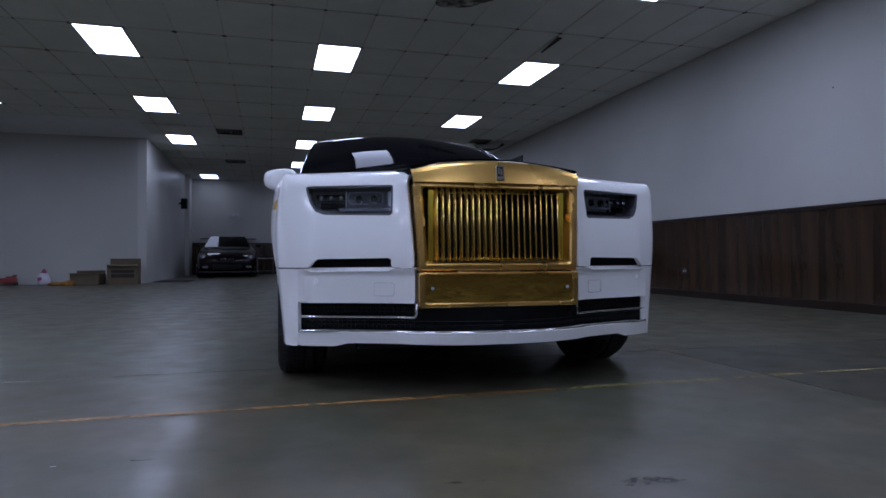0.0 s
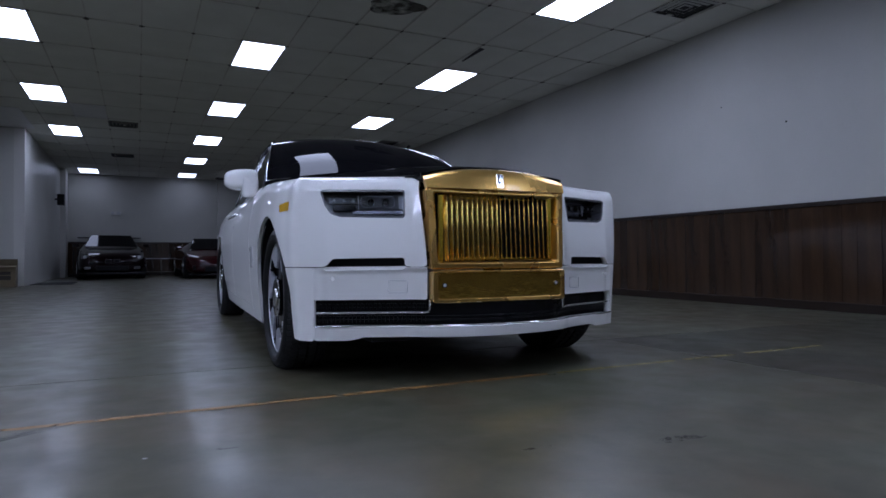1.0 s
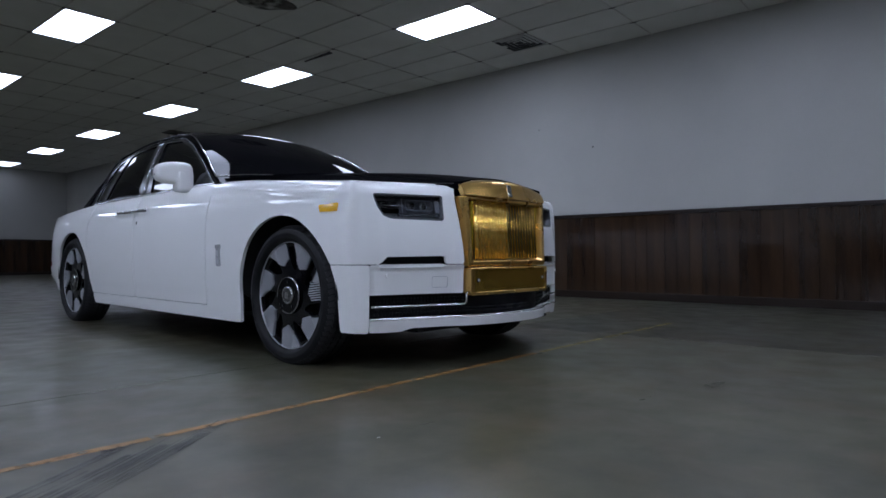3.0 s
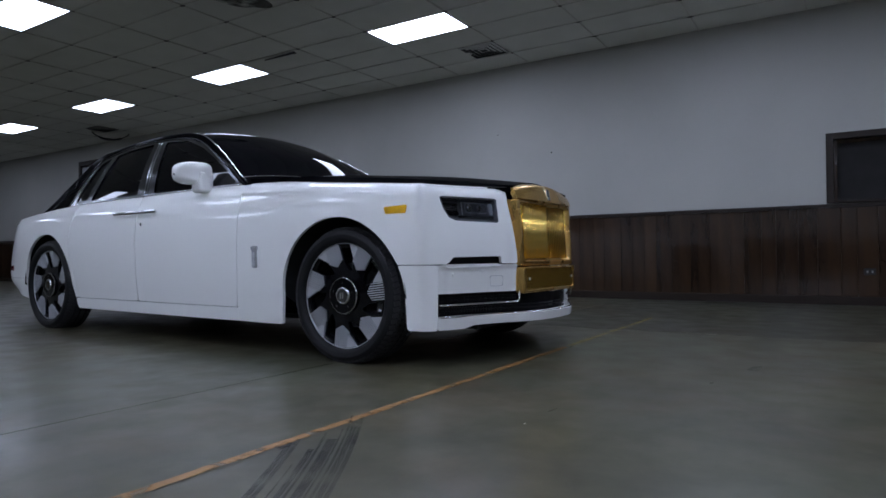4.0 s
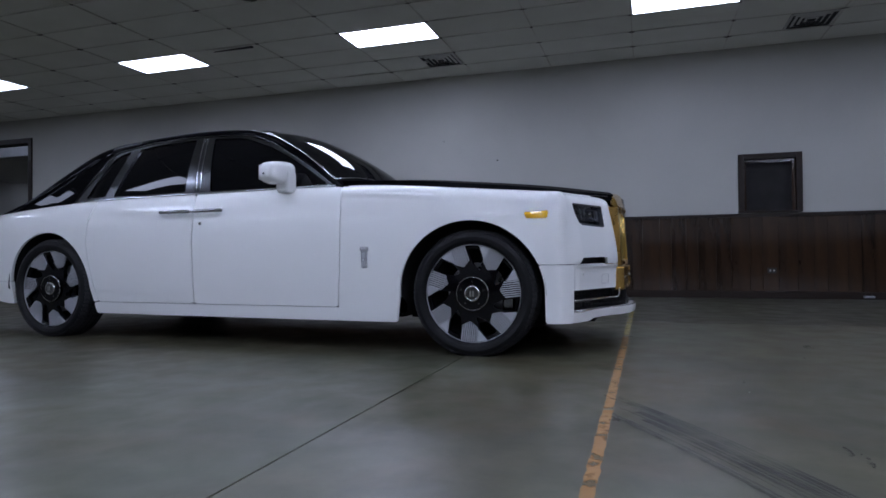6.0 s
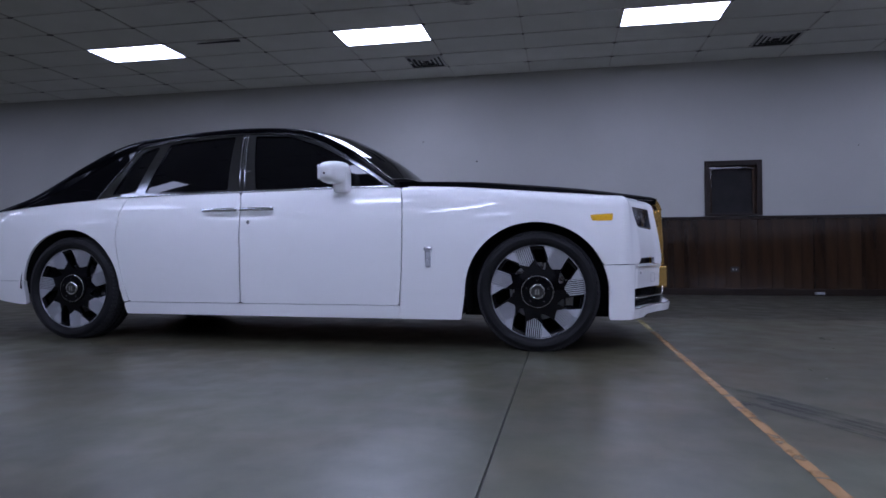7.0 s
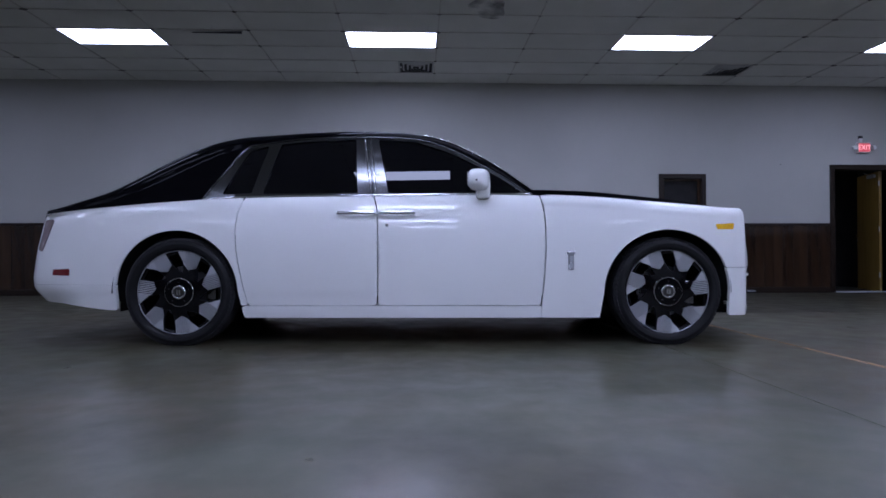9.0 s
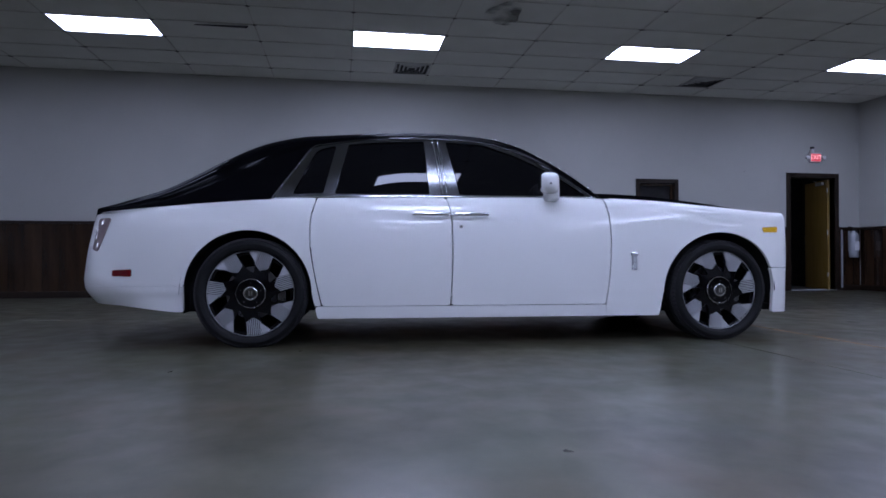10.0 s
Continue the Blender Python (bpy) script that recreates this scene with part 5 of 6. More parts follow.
# underside and wheel housings
under = box_bm((-0.78, 0.53, 0.215), (0.78, 3.08, 0.245))
box_bm((-0.62, -0.70, 0.20), (0.62, 0.53, 0.245), bm=under)
box_bm((-0.5, 3.08, 0.235), (0.5, 4.15, 0.32), bm=under)
part("underbody", under, UNDERSIDE, car, "black underbody")
for sign in (-1, 1):
    for yc in (FRONT_AXLE, REAR_AXLE):
        verts, faces, n = [], [], 28
        for k in range(n + 1):
            t = math.pi * min(max(k - 2, 0), n - 4) / (n - 4)
            drop = 0.075 * (max(2 - k, 0) + max(k - n + 2, 0))
            for aa in (0.60, (0.965 if yc < 1 else 0.90) - (0.13 if drop else 0)):
                verts.append((sign * aa, yc + 0.468 * math.cos(t), 0.385 + 0.468 * math.sin(t) - drop))
        for k in range(n):
            faces.append((2 * k, 2 * k + 1, 2 * k + 3, 2 * k + 2))
        faces.append(tuple(2 * k for k in range(n + 1)))
        mesh_object("wheel_housing", verts, faces, UNDERSIDE, car, "black wheel housing")

# wheels


def in_turn(k, turn, r, o):
    """The point r out along the k-th blade of a wheel and o across it."""
    b = radians(turn + 360 / 7 * k)
    return math.cos(b) * r - math.sin(b) * o, math.sin(b) * r + math.cos(b) * o


def slab(name, flat, x0, x1, material, parent, label=""):
    """A flat piece from a ring of (y, z) points, between two depths."""
    n = len(flat)
    v = [(x1, y, z) for y, z in flat] + [(x0, y, z) for y, z in flat]
    return mesh_object(name, v, [tuple(range(n)), tuple(range(n, 2 * n))[::-1]] + [(i, n + i, n + (i + 1) % n, (i + 1) % n) for i in range(n)], material, parent, label)


def wheel(m, turn, sign):
    """Outer face looks along +x before m; turn: degrees about the axle."""
    w = revolve("wheel", [(0.297, -0.012), (0.299, 0.004), (0.306, 0.013), (0.306, -0.03), (0.285, -0.05), (0.28, -0.20), (0.0, -0.20)], (0, 0, 0), "x", 72, RIM_SATIN, car, "gloss black alloy wheel with machined facets")
    w.matrix_basis = m
    OUT = 0.028
    prof = [(0.298, -0.215), (0.345, -0.232), (0.375, -0.222), (0.391, -0.195)]
    for c in (-0.165, -0.115, -0.065):
        prof += [(0.394, c - 0.018), (0.394, c - 0.006), (0.385, c - 0.005), (0.385, c + 0.005), (0.394, c + 0.006), (0.394, c + 0.018)]
    prof += [(0.391, -0.03), (0.377, -0.004), (0.366, 0.006), (0.358, 0.008), (0.356, 0.0105), (0.346, 0.013), (0.343, 0.0115), (0.327, 0.0125), (0.324, 0.0105), (0.312, 0.002), (0.305, -0.02), (0.303, -0.05)]
    prof = [(r, h + OUT) for r, h in prof]
    t = revolve("tyre", prof, (0, 0, 0), "x", 96, RUBBER, w, "black low-profile tyre")
    bmx = bmesh.new()
    for k in range(72):
        q = Matrix.Rotation(2 * math.pi * k / 72, 4, "X")
        bmesh.ops.create_cube(bmx, size=1.0, matrix=q @ Matrix.Translation((-0.0165 + OUT, 0, 0.3832)) @ Matrix.Rotation(radians(28), 4, "Y") @ Matrix.Rotation(0.25, 4, "Z") @ Matrix.Diagonal((0.034, 0.0255, 0.008, 1)))
        for c, lean in ((-0.048, 0.3), (-0.090, -0.25), (-0.140, 0.25), (-0.188, -0.3)):
            bmesh.ops.create_cube(bmx, size=1.0, matrix=q @ Matrix.Rotation(c * 0.3, 4, "X") @ Matrix.Translation((c + OUT, 0, 0.3925)) @ Matrix.Rotation(lean, 4, "Z") @ Matrix.Diagonal((0.036, 0.0265, 0.008, 1)))
    tagged(part("tread", bmx, LIT_TREAD, t, "grey tread blocks, lightened as if lit from the front"), kind="stuff")
    revolve("rim_edge", [(0.2992, 0.010), (0.3002, 0.0135), (0.3022, 0.0145), (0.3032, 0.012)], (0, 0, 0), "x", 72, RIM_SILVER, w, "machined rim edge")
    # black face with an opening in each spoke, the brake behind
    hole = [(0.268, -0.062), (0.252, -0.126), (0.172, -0.126), (0.118, -0.088), (0.168, -0.060)]
    holes = [poly_sd([in_turn(k, turn, r, o) for r, o in hole], 0.01) for k in range(7)]

    def d_face(y, z):
        d = 0.2985 - np.hypot(y, z)
        for h in holes:
            d = np.minimum(d, -h(y, z))
        return d
    sheet("wheel_face", lambda y, z: (np.interp(np.hypot(y, z), (0, 0.10, 0.16, 0.25, 0.29, 0.30), (0.006, 0.006, 0.001, -0.004, -0.002, 0.004)), y, z), d_face, (-0.301, 0.301), (-0.301, 0.301), (0.0085, 0.0085), RIM_BLACK, w, 1, 0.03, label="gloss black seven-spoke face")
    revolve("brake_disc", [(0.07, -0.088), (0.19, -0.088), (0.19, -0.112), (0.07, -0.112)], (0, 0, 0), "x", 48, BRAKE_STEEL, w, "grey steel brake disc", False, True)
    part("brake_caliper", box_bm((-0.14, -0.20 * sign - 0.035, -0.10), (-0.070, -0.20 * sign + 0.035, 0.08), 0.012), SMOKED_CHROME, w, "grey brake caliper")
    for k in range(7):
        # a fan of thin bars with a pointed inner end, and a plain wedge beside it
        arc = [(0.2965 * math.cos(radians(a)), 0.2965 * math.sin(radians(a))) for a in (10.4, 13.5, 16.5, 20, 23.4)]
        slab("facet", [in_turn(k, turn, r, o) for r, o in [(0.218, 0.0535)] + arc], -0.006, 0.011, RIM_SILVER, w, "plain machined wedge")
        for j in range(8):
            o0 = 0.0505 - j * 0.0129
            o1 = o0 - 0.0066
            ends = [0.172 + 0.62 * abs(o) for o in (o0, o1)]
            tips = [math.sqrt(0.2965**2 - o * o) for o in (o0, o1)]
            slab("fin", [in_turn(k, turn, r, o) for r, o in ((ends[0], o0), (tips[0], o0), (tips[1], o1), (ends[1], o1))][::-1], -0.006, 0.011, RIM_SILVER, w)
    for k in range(5):
        t2 = 2 * math.pi * k / 5 + 0.3
        part("wheel_bolt", disc_bm((0.024, 0.074 * math.cos(t2), 0.074 * math.sin(t2)), "x", 0.006, 0.006, 8), SMOKED_CHROME, w)
    revolve("hub_ring", [(0.0985, 0.020), (0.1015, 0.0245), (0.1045, 0.020)], (0, 0, 0), "x", 48, CHROME, w, "chrome hub ring")
    part("hub_cover", disc_bm((0.014, 0, 0), "x", 0.103, 0.018, 48), RIM_BLACK, w)
    cp = revolve("centre_cap", [(0.0, 0.028), (0.038, 0.028), (0.043, 0.032), (0.050, 0.028), (0.052, 0.02)], (0, 0, 0), "x", 40, CHROME, w, "chrome centre cap")
    part("cap_field", disc_bm((0.0298, 0, 0), "x", 0.037, 0.004, 32), SMOKED_CHROME, cp, "dark emblem field")
    part("cap_mark", box_bm((0.0312, -0.014, -0.018), (0.0335, -0.003, 0.018)), CHROME, cp)
    part("cap_mark", box_bm((0.0312, 0.003, -0.018), (0.0335, 0.014, 0.018)), CHROME, cp)
    return w


wheel(pose(-0.927, 0.0, 0.385, 0, 0, 180), 6.5, -1)
wheel(pose(-0.892, 3.552, 0.385, 0, 0, 180), 17.5, -1)
wheel(pose(0.930, 0.0, 0.385), 24, 1)
wheel(pose(0.892, 3.552, 0.385), 34, 1)

# ---- fittings on the walls ----


# serving hatch with a closed inner panel
hatch = empty("window_hatch")
tagged(hatch, "small dark-framed wall hatch above the wainscot, closed", "hatch", kind="structure")
hy0, hy1, hz0, hz1 = HATCH
for nm, lo, hi in (("casing", (X_EAST - 0.028, hy0, hz0), (X_EAST + 0.15, hy0 + 0.075, hz1)), ("casing", (X_EAST - 0.028, hy1 - 0.075, hz0), (X_EAST + 0.15, hy1, hz1)), ("casing", (X_EAST - 0.028, hy0 + 0.075, hz1 - 0.075), (X_EAST + 0.15, hy1 - 0.075, hz1)),
                   ("casing", (X_EAST - 0.04, hy0 + 0.075, hz0), (X_EAST + 0.15, hy1 - 0.075, hz0 + 0.03))):
    box(nm, lo, hi, WOOD_TRIM, hatch, "", 0.005)
for nm, lo, hi in (("inner_frame", (X_EAST + 0.05, hy0 + 0.075, hz0 + 0.03), (X_EAST + 0.09, hy0 + 0.115, hz1 - 0.075)), ("inner_frame", (X_EAST + 0.05, hy1 - 0.115, hz0 + 0.03), (X_EAST + 0.09, hy1 - 0.075, hz1 - 0.075)),
                   ("inner_frame", (X_EAST + 0.05, hy0 + 0.115, hz1 - 0.12), (X_EAST + 0.09, hy1 - 0.115, hz1 - 0.075))):
    box(nm, lo, hi, DARK_WOOD, hatch, "", 0.003)
box("closed_panel", (X_EAST + 0.10, hy0 + 0.01, hz0 + 0.01), (X_EAST + 0.13, hy1 - 0.01, hz1 - 0.01), DARK_VOID, hatch, "dark closed panel")

# exit door, standing ajar
dy0, dy1, dz0, dz1 = DOOR
door = empty("door_exit")
tagged(door, "brown wooden exit door standing ajar in a dark frame", "door", kind="structure")
for nm, lo, hi in (("jamb", (X_EAST - 0.02, dy0 - 0.085, 0.0), (X_EAST + 0.19, dy0, dz1 + 0.04)), ("jamb", (X_EAST - 0.02, dy1, 0.0), (X_EAST + 0.19, dy1 + 0.085, dz1 + 0.04)), ("head", (X_EAST - 0.02, dy0, dz1 - 0.045), (X_EAST + 0.19, dy1, dz1 + 0.04))):
    box(nm, lo, hi, WOOD_TRIM, door, "", 0.004)
leaf = empty("door_leaf", pose(X_EAST + 0.12, dy0 + 0.05, 0.0, 0, 0, -104))
leaf.parent = door
box("leaf_panel", (0.0, 0.0, 0.012), (0.045, 0.86, dz1 - 0.055), DOOR_WOOD, leaf, "brown veneered door leaf", 0.003)
box("door_edge_plate", (-0.002, 0.861, 0.9), (0.04, 0.864, 1.05), STEEL, leaf, "steel lock plate")
part("door_knob", disc_bm((-0.035, 0.80, 1.0), "x", 0.026, 0.05, 20, radius2=0.018, bevel=0.003), CHROME, leaf, "round metal knob")
for z in (0.25, 1.05, 1.85):
    box("hinge", (-0.006, -0.012, z), (0.012, 0.006, z + 0.09), STEEL, leaf, "steel hinge")
box("closer_body", (-0.055, 0.10, dz1 - 0.15), (-0.003, 0.34, dz1 - 0.09), STEEL, leaf, "grey door closer", 0.006)
tube("closer_arm", [(-0.05, 0.30, dz1 - 0.08), (-0.18, 0.12, dz1 - 0.075)], 0.008, STEEL, leaf)
box("threshold", (X_EAST - 0.06, dy0, 0.0005), (X_EAST + 0.19, dy1, 0.018), STEEL, door, "worn light threshold strip", 0.004)
# lobby behind the door and the window
box("door_lobby", (X_EAST + 2.0, -7.2, -0.01), (X_EAST + 2.1, -4.2, 3.0), DARK_VOID, None)
tagged(bpy.data.objects["door_lobby"], "dark unlit lobby wall behind the door", "wall", kind="structure")
for nm, lo, hi in (("lobby_side", (X_EAST + 0.2, -7.3, -0.01), (X_EAST + 2.1, -7.2, 3.0)), ("lobby_side", (X_EAST + 0.2, -4.3, -0.01), (X_EAST + 2.0, -4.2, 3.0)), ("lobby_ceiling", (X_EAST + 0.2, -7.2, 2.9), (X_EAST + 2.0, -4.3, 3.0))):
    tagged(box(nm, lo, hi, DARK_VOID), "dark unlit lobby beyond the door", "wall", kind="structure")

lobby_light = empty("lobby_light", pose(X_EAST + 0.75, -5.35, 2.898))
box("frame", (-0.16, -0.31, -0.03), (0.16, 0.31, 0.0), LIGHT_STEEL, lobby_light, "white enamelled frame", 0.004)
box("diffuser", (-0.14, -0.29, -0.036), (0.14, 0.29, -0.031), PANEL_FAINT, lobby_light, "dim frosted diffuser")
tagged(lobby_light, "small dim ceiling light in the lobby", "ceiling light")

# big framed window in the far part of the wall
wy0, wy1, wz0, wz1 = WINDOW
win = empty("window_showroom")
tagged(win, "large dark-framed interior window with reflecting glass", "window", kind="structure")
for nm, lo, hi in (("window_jamb", (X_EAST - 0.03, wy0, wz0), (X_EAST + 0.2, wy0 + 0.09, wz1)), ("window_jamb", (X_EAST - 0.03, wy1 - 0.09, wz0), (X_EAST + 0.2, wy1, wz1)), ("window_head", (X_EAST - 0.03, wy0 + 0.09, wz1 - 0.11), (X_EAST + 0.2, wy1 - 0.09, wz1)),
                   ("window_sill", (X_EAST - 0.05, wy0 + 0.09, wz0), (X_EAST + 0.2, wy1 - 0.09, wz0 + 0.06))):
    box(nm, lo, hi, WOOD_TRIM, win, "", 0.005)
box("blind_box", (X_EAST + 0.02, wy0 + 0.09, wz1 - 0.36), (X_EAST + 0.10, wy1 - 0.09, wz1 - 0.15), STEEL, win, "grey roller-blind box", 0.01)
pane = box("pane", (X_EAST + 0.11, wy0 + 0.09, wz0 + 0.06), (X_EAST + 0.118, wy1 - 0.09, wz1 - 0.11), PANE, win, "clear reflecting pane")
pane.visible_shadow = False
for nm, lo, hi in (("office_back", (X_EAST + 2.9, 10.0, -0.01), (X_EAST + 3.0, 15.5, 3.5)), ("office_side", (X_EAST + 0.2, 10.0, -0.01), (X_EAST + 2.9, 10.1, 3.5)), ("office_side", (X_EAST + 0.2, 15.4, -0.01), (X_EAST + 2.9, 15.5, 3.5)), ("office_ceiling", (X_EAST + 0.2, 10.1, 3.4), (X_EAST + 2.9, 15.4, 3.5))):
    tagged(box(nm, lo, hi, WALL_PAINT), "dim office behind the framed window", "wall", kind="structure")


def exit_sign(x, y, z):
    top = empty("exit_sign", pose(x, y, z))
    box("housing", (-0.05, -0.118, -0.09), (0.0, 0.118, 0.09), LIGHT_STEEL, top, "off-white plastic housing", 0.01)
    box("face", (-0.054, -0.102, -0.074), (-0.0495, 0.102, 0.074), EXIT_RED, top, "pale red lit face", 0.002)
    c = bpy.data.curves.new("exit_text", "FONT")
    c.body, c.size, c.extrude, c.align_x, c.align_y = "EXIT", 0.112, 0.001, "CENTER", "CENTER"
    c.materials.append(EXIT_LETTERS)
    t = new("lettering", c)
    t.parent = top
    t.matrix_basis = pose(-0.0555, 0, 0, 90, 0, -90)
    for s in (-1, 1):
        box("lamp_arm", (-0.04, s * 0.138 - 0.02, -0.01), (-0.015, s * 0.138 + 0.02, 0.01), LIGHT_STEEL, top)
        part("emergency_lamp", disc_bm((-0.045, s * 0.17, 0.0), "x", 0.036, 0.05, 20, radius2=0.032, bevel=0.004), LIGHT_STEEL, top, "small white emergency lamp head")
    box("top_unit", (-0.045, 0.03, 0.088), (-0.002, 0.08, 0.16), LIGHT_STEEL, top, "small box on top of the sign", 0.006)
    box("top_lens", (-0.05, 0.028, 0.16), (-0.004, 0.082, 0.20), BLACK_TRIM, top, "black sensor cap", 0.004)
    return tagged(top, "red and white exit sign with emergency lamps on the wall", "exit sign")


exit_sign(X_EAST - 0.001, -5.845, 2.49)


def extinguisher(x, y, z):
    top = empty("fire_extinguisher", pose(x, y, z))
    revolve("cylinder", [(0.0, 0.0), (0.072, 0.0), (0.078, 0.012), (0.078, 0.40), (0.066, 0.45), (0.028, 0.475), (0.024, 0.50), (0, 0.50)], (-0.1, 0, 0), "z", 28, STEEL, top, "silver extinguisher cylinder")
    box("label_band", (-0.1805, -0.045, 0.13), (-0.177, 0.045, 0.30), LIGHT_STEEL, top, "white instruction label")
    box("valve", (-0.125, -0.02, 0.50), (-0.075, 0.02, 0.545), BLACK_TRIM, top, "black valve head", 0.004)
    tube("lever", [(-0.1, 0.0, 0.55), (-0.1, 0.06, 0.575), (-0.1, 0.12, 0.57)], 0.008, BLACK_TRIM, top)
    tube("hose", [(-0.1, -0.03, 0.52), (-0.11, -0.09, 0.46), (-0.12, -0.098, 0.30), (-0.12, -0.088, 0.14)], 0.011, BLACK_TRIM, top, "black rubber hose")
    box("wall_bracket", (-0.02, -0.03, 0.1), (0.0, 0.03, 0.5), STEEL, top)
    return tagged(top, "silver fire extinguisher hung on the wainscot", "fire extinguisher")


extinguisher(X_EAST - 0.034, -6.56, 0.62)
box("conduit", (X_EAST - 0.04, -6.415, 0.05), (X_EAST - 0.017, -6.39, WAINSCOT - 0.05), STEEL, None, "", 0.004)
tagged(bpy.data.objects["conduit"], "thin grey conduit on the wainscot beside the door", "conduit")


def outlet(x, y, z, plate, turn=0):
    top = empty("wall_outlet", pose(x, y, z, 0, 0, turn))
    box("plate", (-0.008, -0.058, -0.038), (0.0, 0.058, 0.038), plate, top, "", 0.003)
    for s in (-1, 1):
        box("socket", (-0.0105, s * 0.024 - 0.009, -0.012), (-0.0075, s * 0.024 + 0.009, 0.012), VENT_METAL, top, "grey socket face", 0.002)
    return tagged(top, "dark double power outlet on the wainscot", "outlet", "wall outlets")


for y in (-2.69, 4.72):
    outlet(X_EAST - 0.0165, y, 0.39, BLACK_TRIM)
tagged(box("floor_plug", (X_EAST - 0.10, -3.9, 0.02), (X_EAST - 0.024, -3.78, 0.05), STEEL, None, "", 0.006), "small pale clip lying against the baseboard", "clip")
for k, (y, z, r) in enumerate(((1.21, 2.146, 0.012), (2.1, 2.5, 0.009), (-4.4, 2.2, 0.008))):
    tagged(part("wall_mark", disc_bm((X_EAST - 0.0015, y, z), "x", r, 0.002, 14), VENT_DARK, None), "small dark nail hole in the white wall", "wall mark", "wall marks")
tagged(box("wall_scrape", (X_EAST - 0.002, -4.62, 1.292), (X_EAST - 0.0005, -4.15, 1.301), STEEL, None), "thin grey scrape line on the white wall", "scrape")

# alarm light on the back wall, speaker on the alcove wall
al = empty("emergency_light", pose(-2.37, Y_NORTH - 0.001, 2.2))
box("body", (-0.16, -0.07, -0.06), (0.16, 0.0, 0.06), VENT_METAL, al, "", 0.012)
for s in (-1, 1):
    part("lamp_head", disc_bm((s * 0.09, -0.10, 0.01), "y", 0.055, 0.06, 20, radius2=0.04, bevel=0.004), STEEL, al, "round lamp head")
tagged(al, "pale twin-head emergency light on the back wall", "emergency light")
sp = empty("wall_speaker", pose(X_JOG + 0.001, 18.75, 2.42, 0, 0, 0))
box("bracket", (0.0, -0.03, -0.03), (0.08, 0.03, 0.03), BLACK_TRIM, sp)
box("cabinet", (0.07, -0.11, -0.18), (0.27, 0.11, 0.16), BLACK_TRIM, sp, "black speaker cabinet", 0.012)
box("grille_cloth", (0.085, -0.1125, -0.165), (0.255, -0.1095, 0.145), MESH_BLACK, sp)
tagged(sp, "small black speaker bracketed on the alcove wall", "speaker")

# ---- marks on the floor ----


def floor_strip(name, pts, width, z, material, taper=0.0, ragged=0.0):
    """Thin layer of paint or rubber along a line; ragged: how far its edges are worn away."""
    verts, n = [], len(pts)
    for i, (x, y) in enumerate(pts):
        a, b = pts[max(i - 1, 0)], pts[min(i + 1, n - 1)]
        d = Vector((b[0] - a[0], b[1] - a[1])).normalized()
        w = width / 2 * (1 - taper * i / max(n - 1, 1))
        w0, w1 = w * (1 - ragged * rl.random()), w * (1 - ragged * rl.random())
        verts += [(x - d.y * w0, y + d.x * w0, z), (x + d.y * w1, y - d.x * w1, z)]
    return mesh_object(name, verts, [(2 * i, 2 * i + 1, 2 * i + 3, 2 * i + 2) for i in range(n - 1)], material)


fleck = blob("paper_fleck", -1.64, -1.445, 0.003, 0.008, 0.004, LIGHT_STEEL, 71, 10)
tagged(fleck, "tiny white paper scrap on the concrete floor", "scrap")
rl = random.Random(12)
for x0, x1 in ((-8.6, -5.2), (-5.17, -3.155), (-3.145, -2.135), (-2.115, -0.88), (-0.845, 0.24), (0.30, 1.12), (1.2, 1.40), (1.44, 1.62), (1.72, 2.45)):
    pts, n = [], max(3, int((x1 - x0) / 0.03))
    for i in range(n + 1):
        pts.append((x0 + (x1 - x0) * i / n, -0.868 + rl.uniform(-0.002, 0.002)))
    ln = floor_strip("floor_line_paint", pts, 0.045 + rl.uniform(-0.003, 0.003), 0.0022, YELLOW_PAINT if x1 < 0.25 else YELLOW_FADED, ragged=0.2)
    tagged(ln, "worn orange-yellow line painted on the concrete" if x1 < 0.25 else "faded yellow line painted on the concrete", "floor line", "painted line pieces")
for k, (off, wid, begin) in enumerate(((0.0, 0.016, 0.0), (0.020, 0.022, 0.04), (0.038, 0.010, 0.0), (0.055, 0.007, 0.10), (0.076, 0.032, 0.16), (0.106, 0.010, 0.12), (0.124, 0.020, 0.22), (0.150, 0.006, 0.3), (0.184, 0.015, 0.16), (0.203, 0.020, 0.2))):
    pts = []
    for i in range(21):
        t = begin + (1 - begin) * i / 20
        x, y = -1.85 - 1.55 * t, -0.87 - 1.13 * t + 0.26 * t * t
        pts.append((x - off * 0.53, y + off * 0.85))
    tagged(floor_strip("tyre_mark", pts, wid, 0.0028 + k * 0.0002, RUBBER_MARK, 0.4), "dark rubber skid streak on the concrete", "tyre mark", "tyre marks")
for k, (x, y, rx, ry, m) in enumerate(((-1.40, -1.45, 0.06, 0.010, SCUFF), (-2.48, -1.60, 0.05, 0.012, SCUFF), (-2.56, -1.63, 0.07, 0.010, SCUFF), (-0.52, -1.89, 0.06, 0.012, SCUFF), (-0.05, -2.02, 0.10, 0.03, SCUFF), (2.6, 0.9, 0.08, 0.03, SCUFF), (-2.28, -0.9, 0.05, 0.02, SCUFF), (0.25, -0.90, 0.035, 0.02, SCUFF), (-2.6, -1.9, 0.08, 0.05, SCUFF))):
    tagged(blob("floor_scuff", x, y, 0.0034, rx, ry, m, 40 + k, 20), "small dark scuff on the concrete floor", "scuff", "floor scuffs")

# ---- things by the wall ----


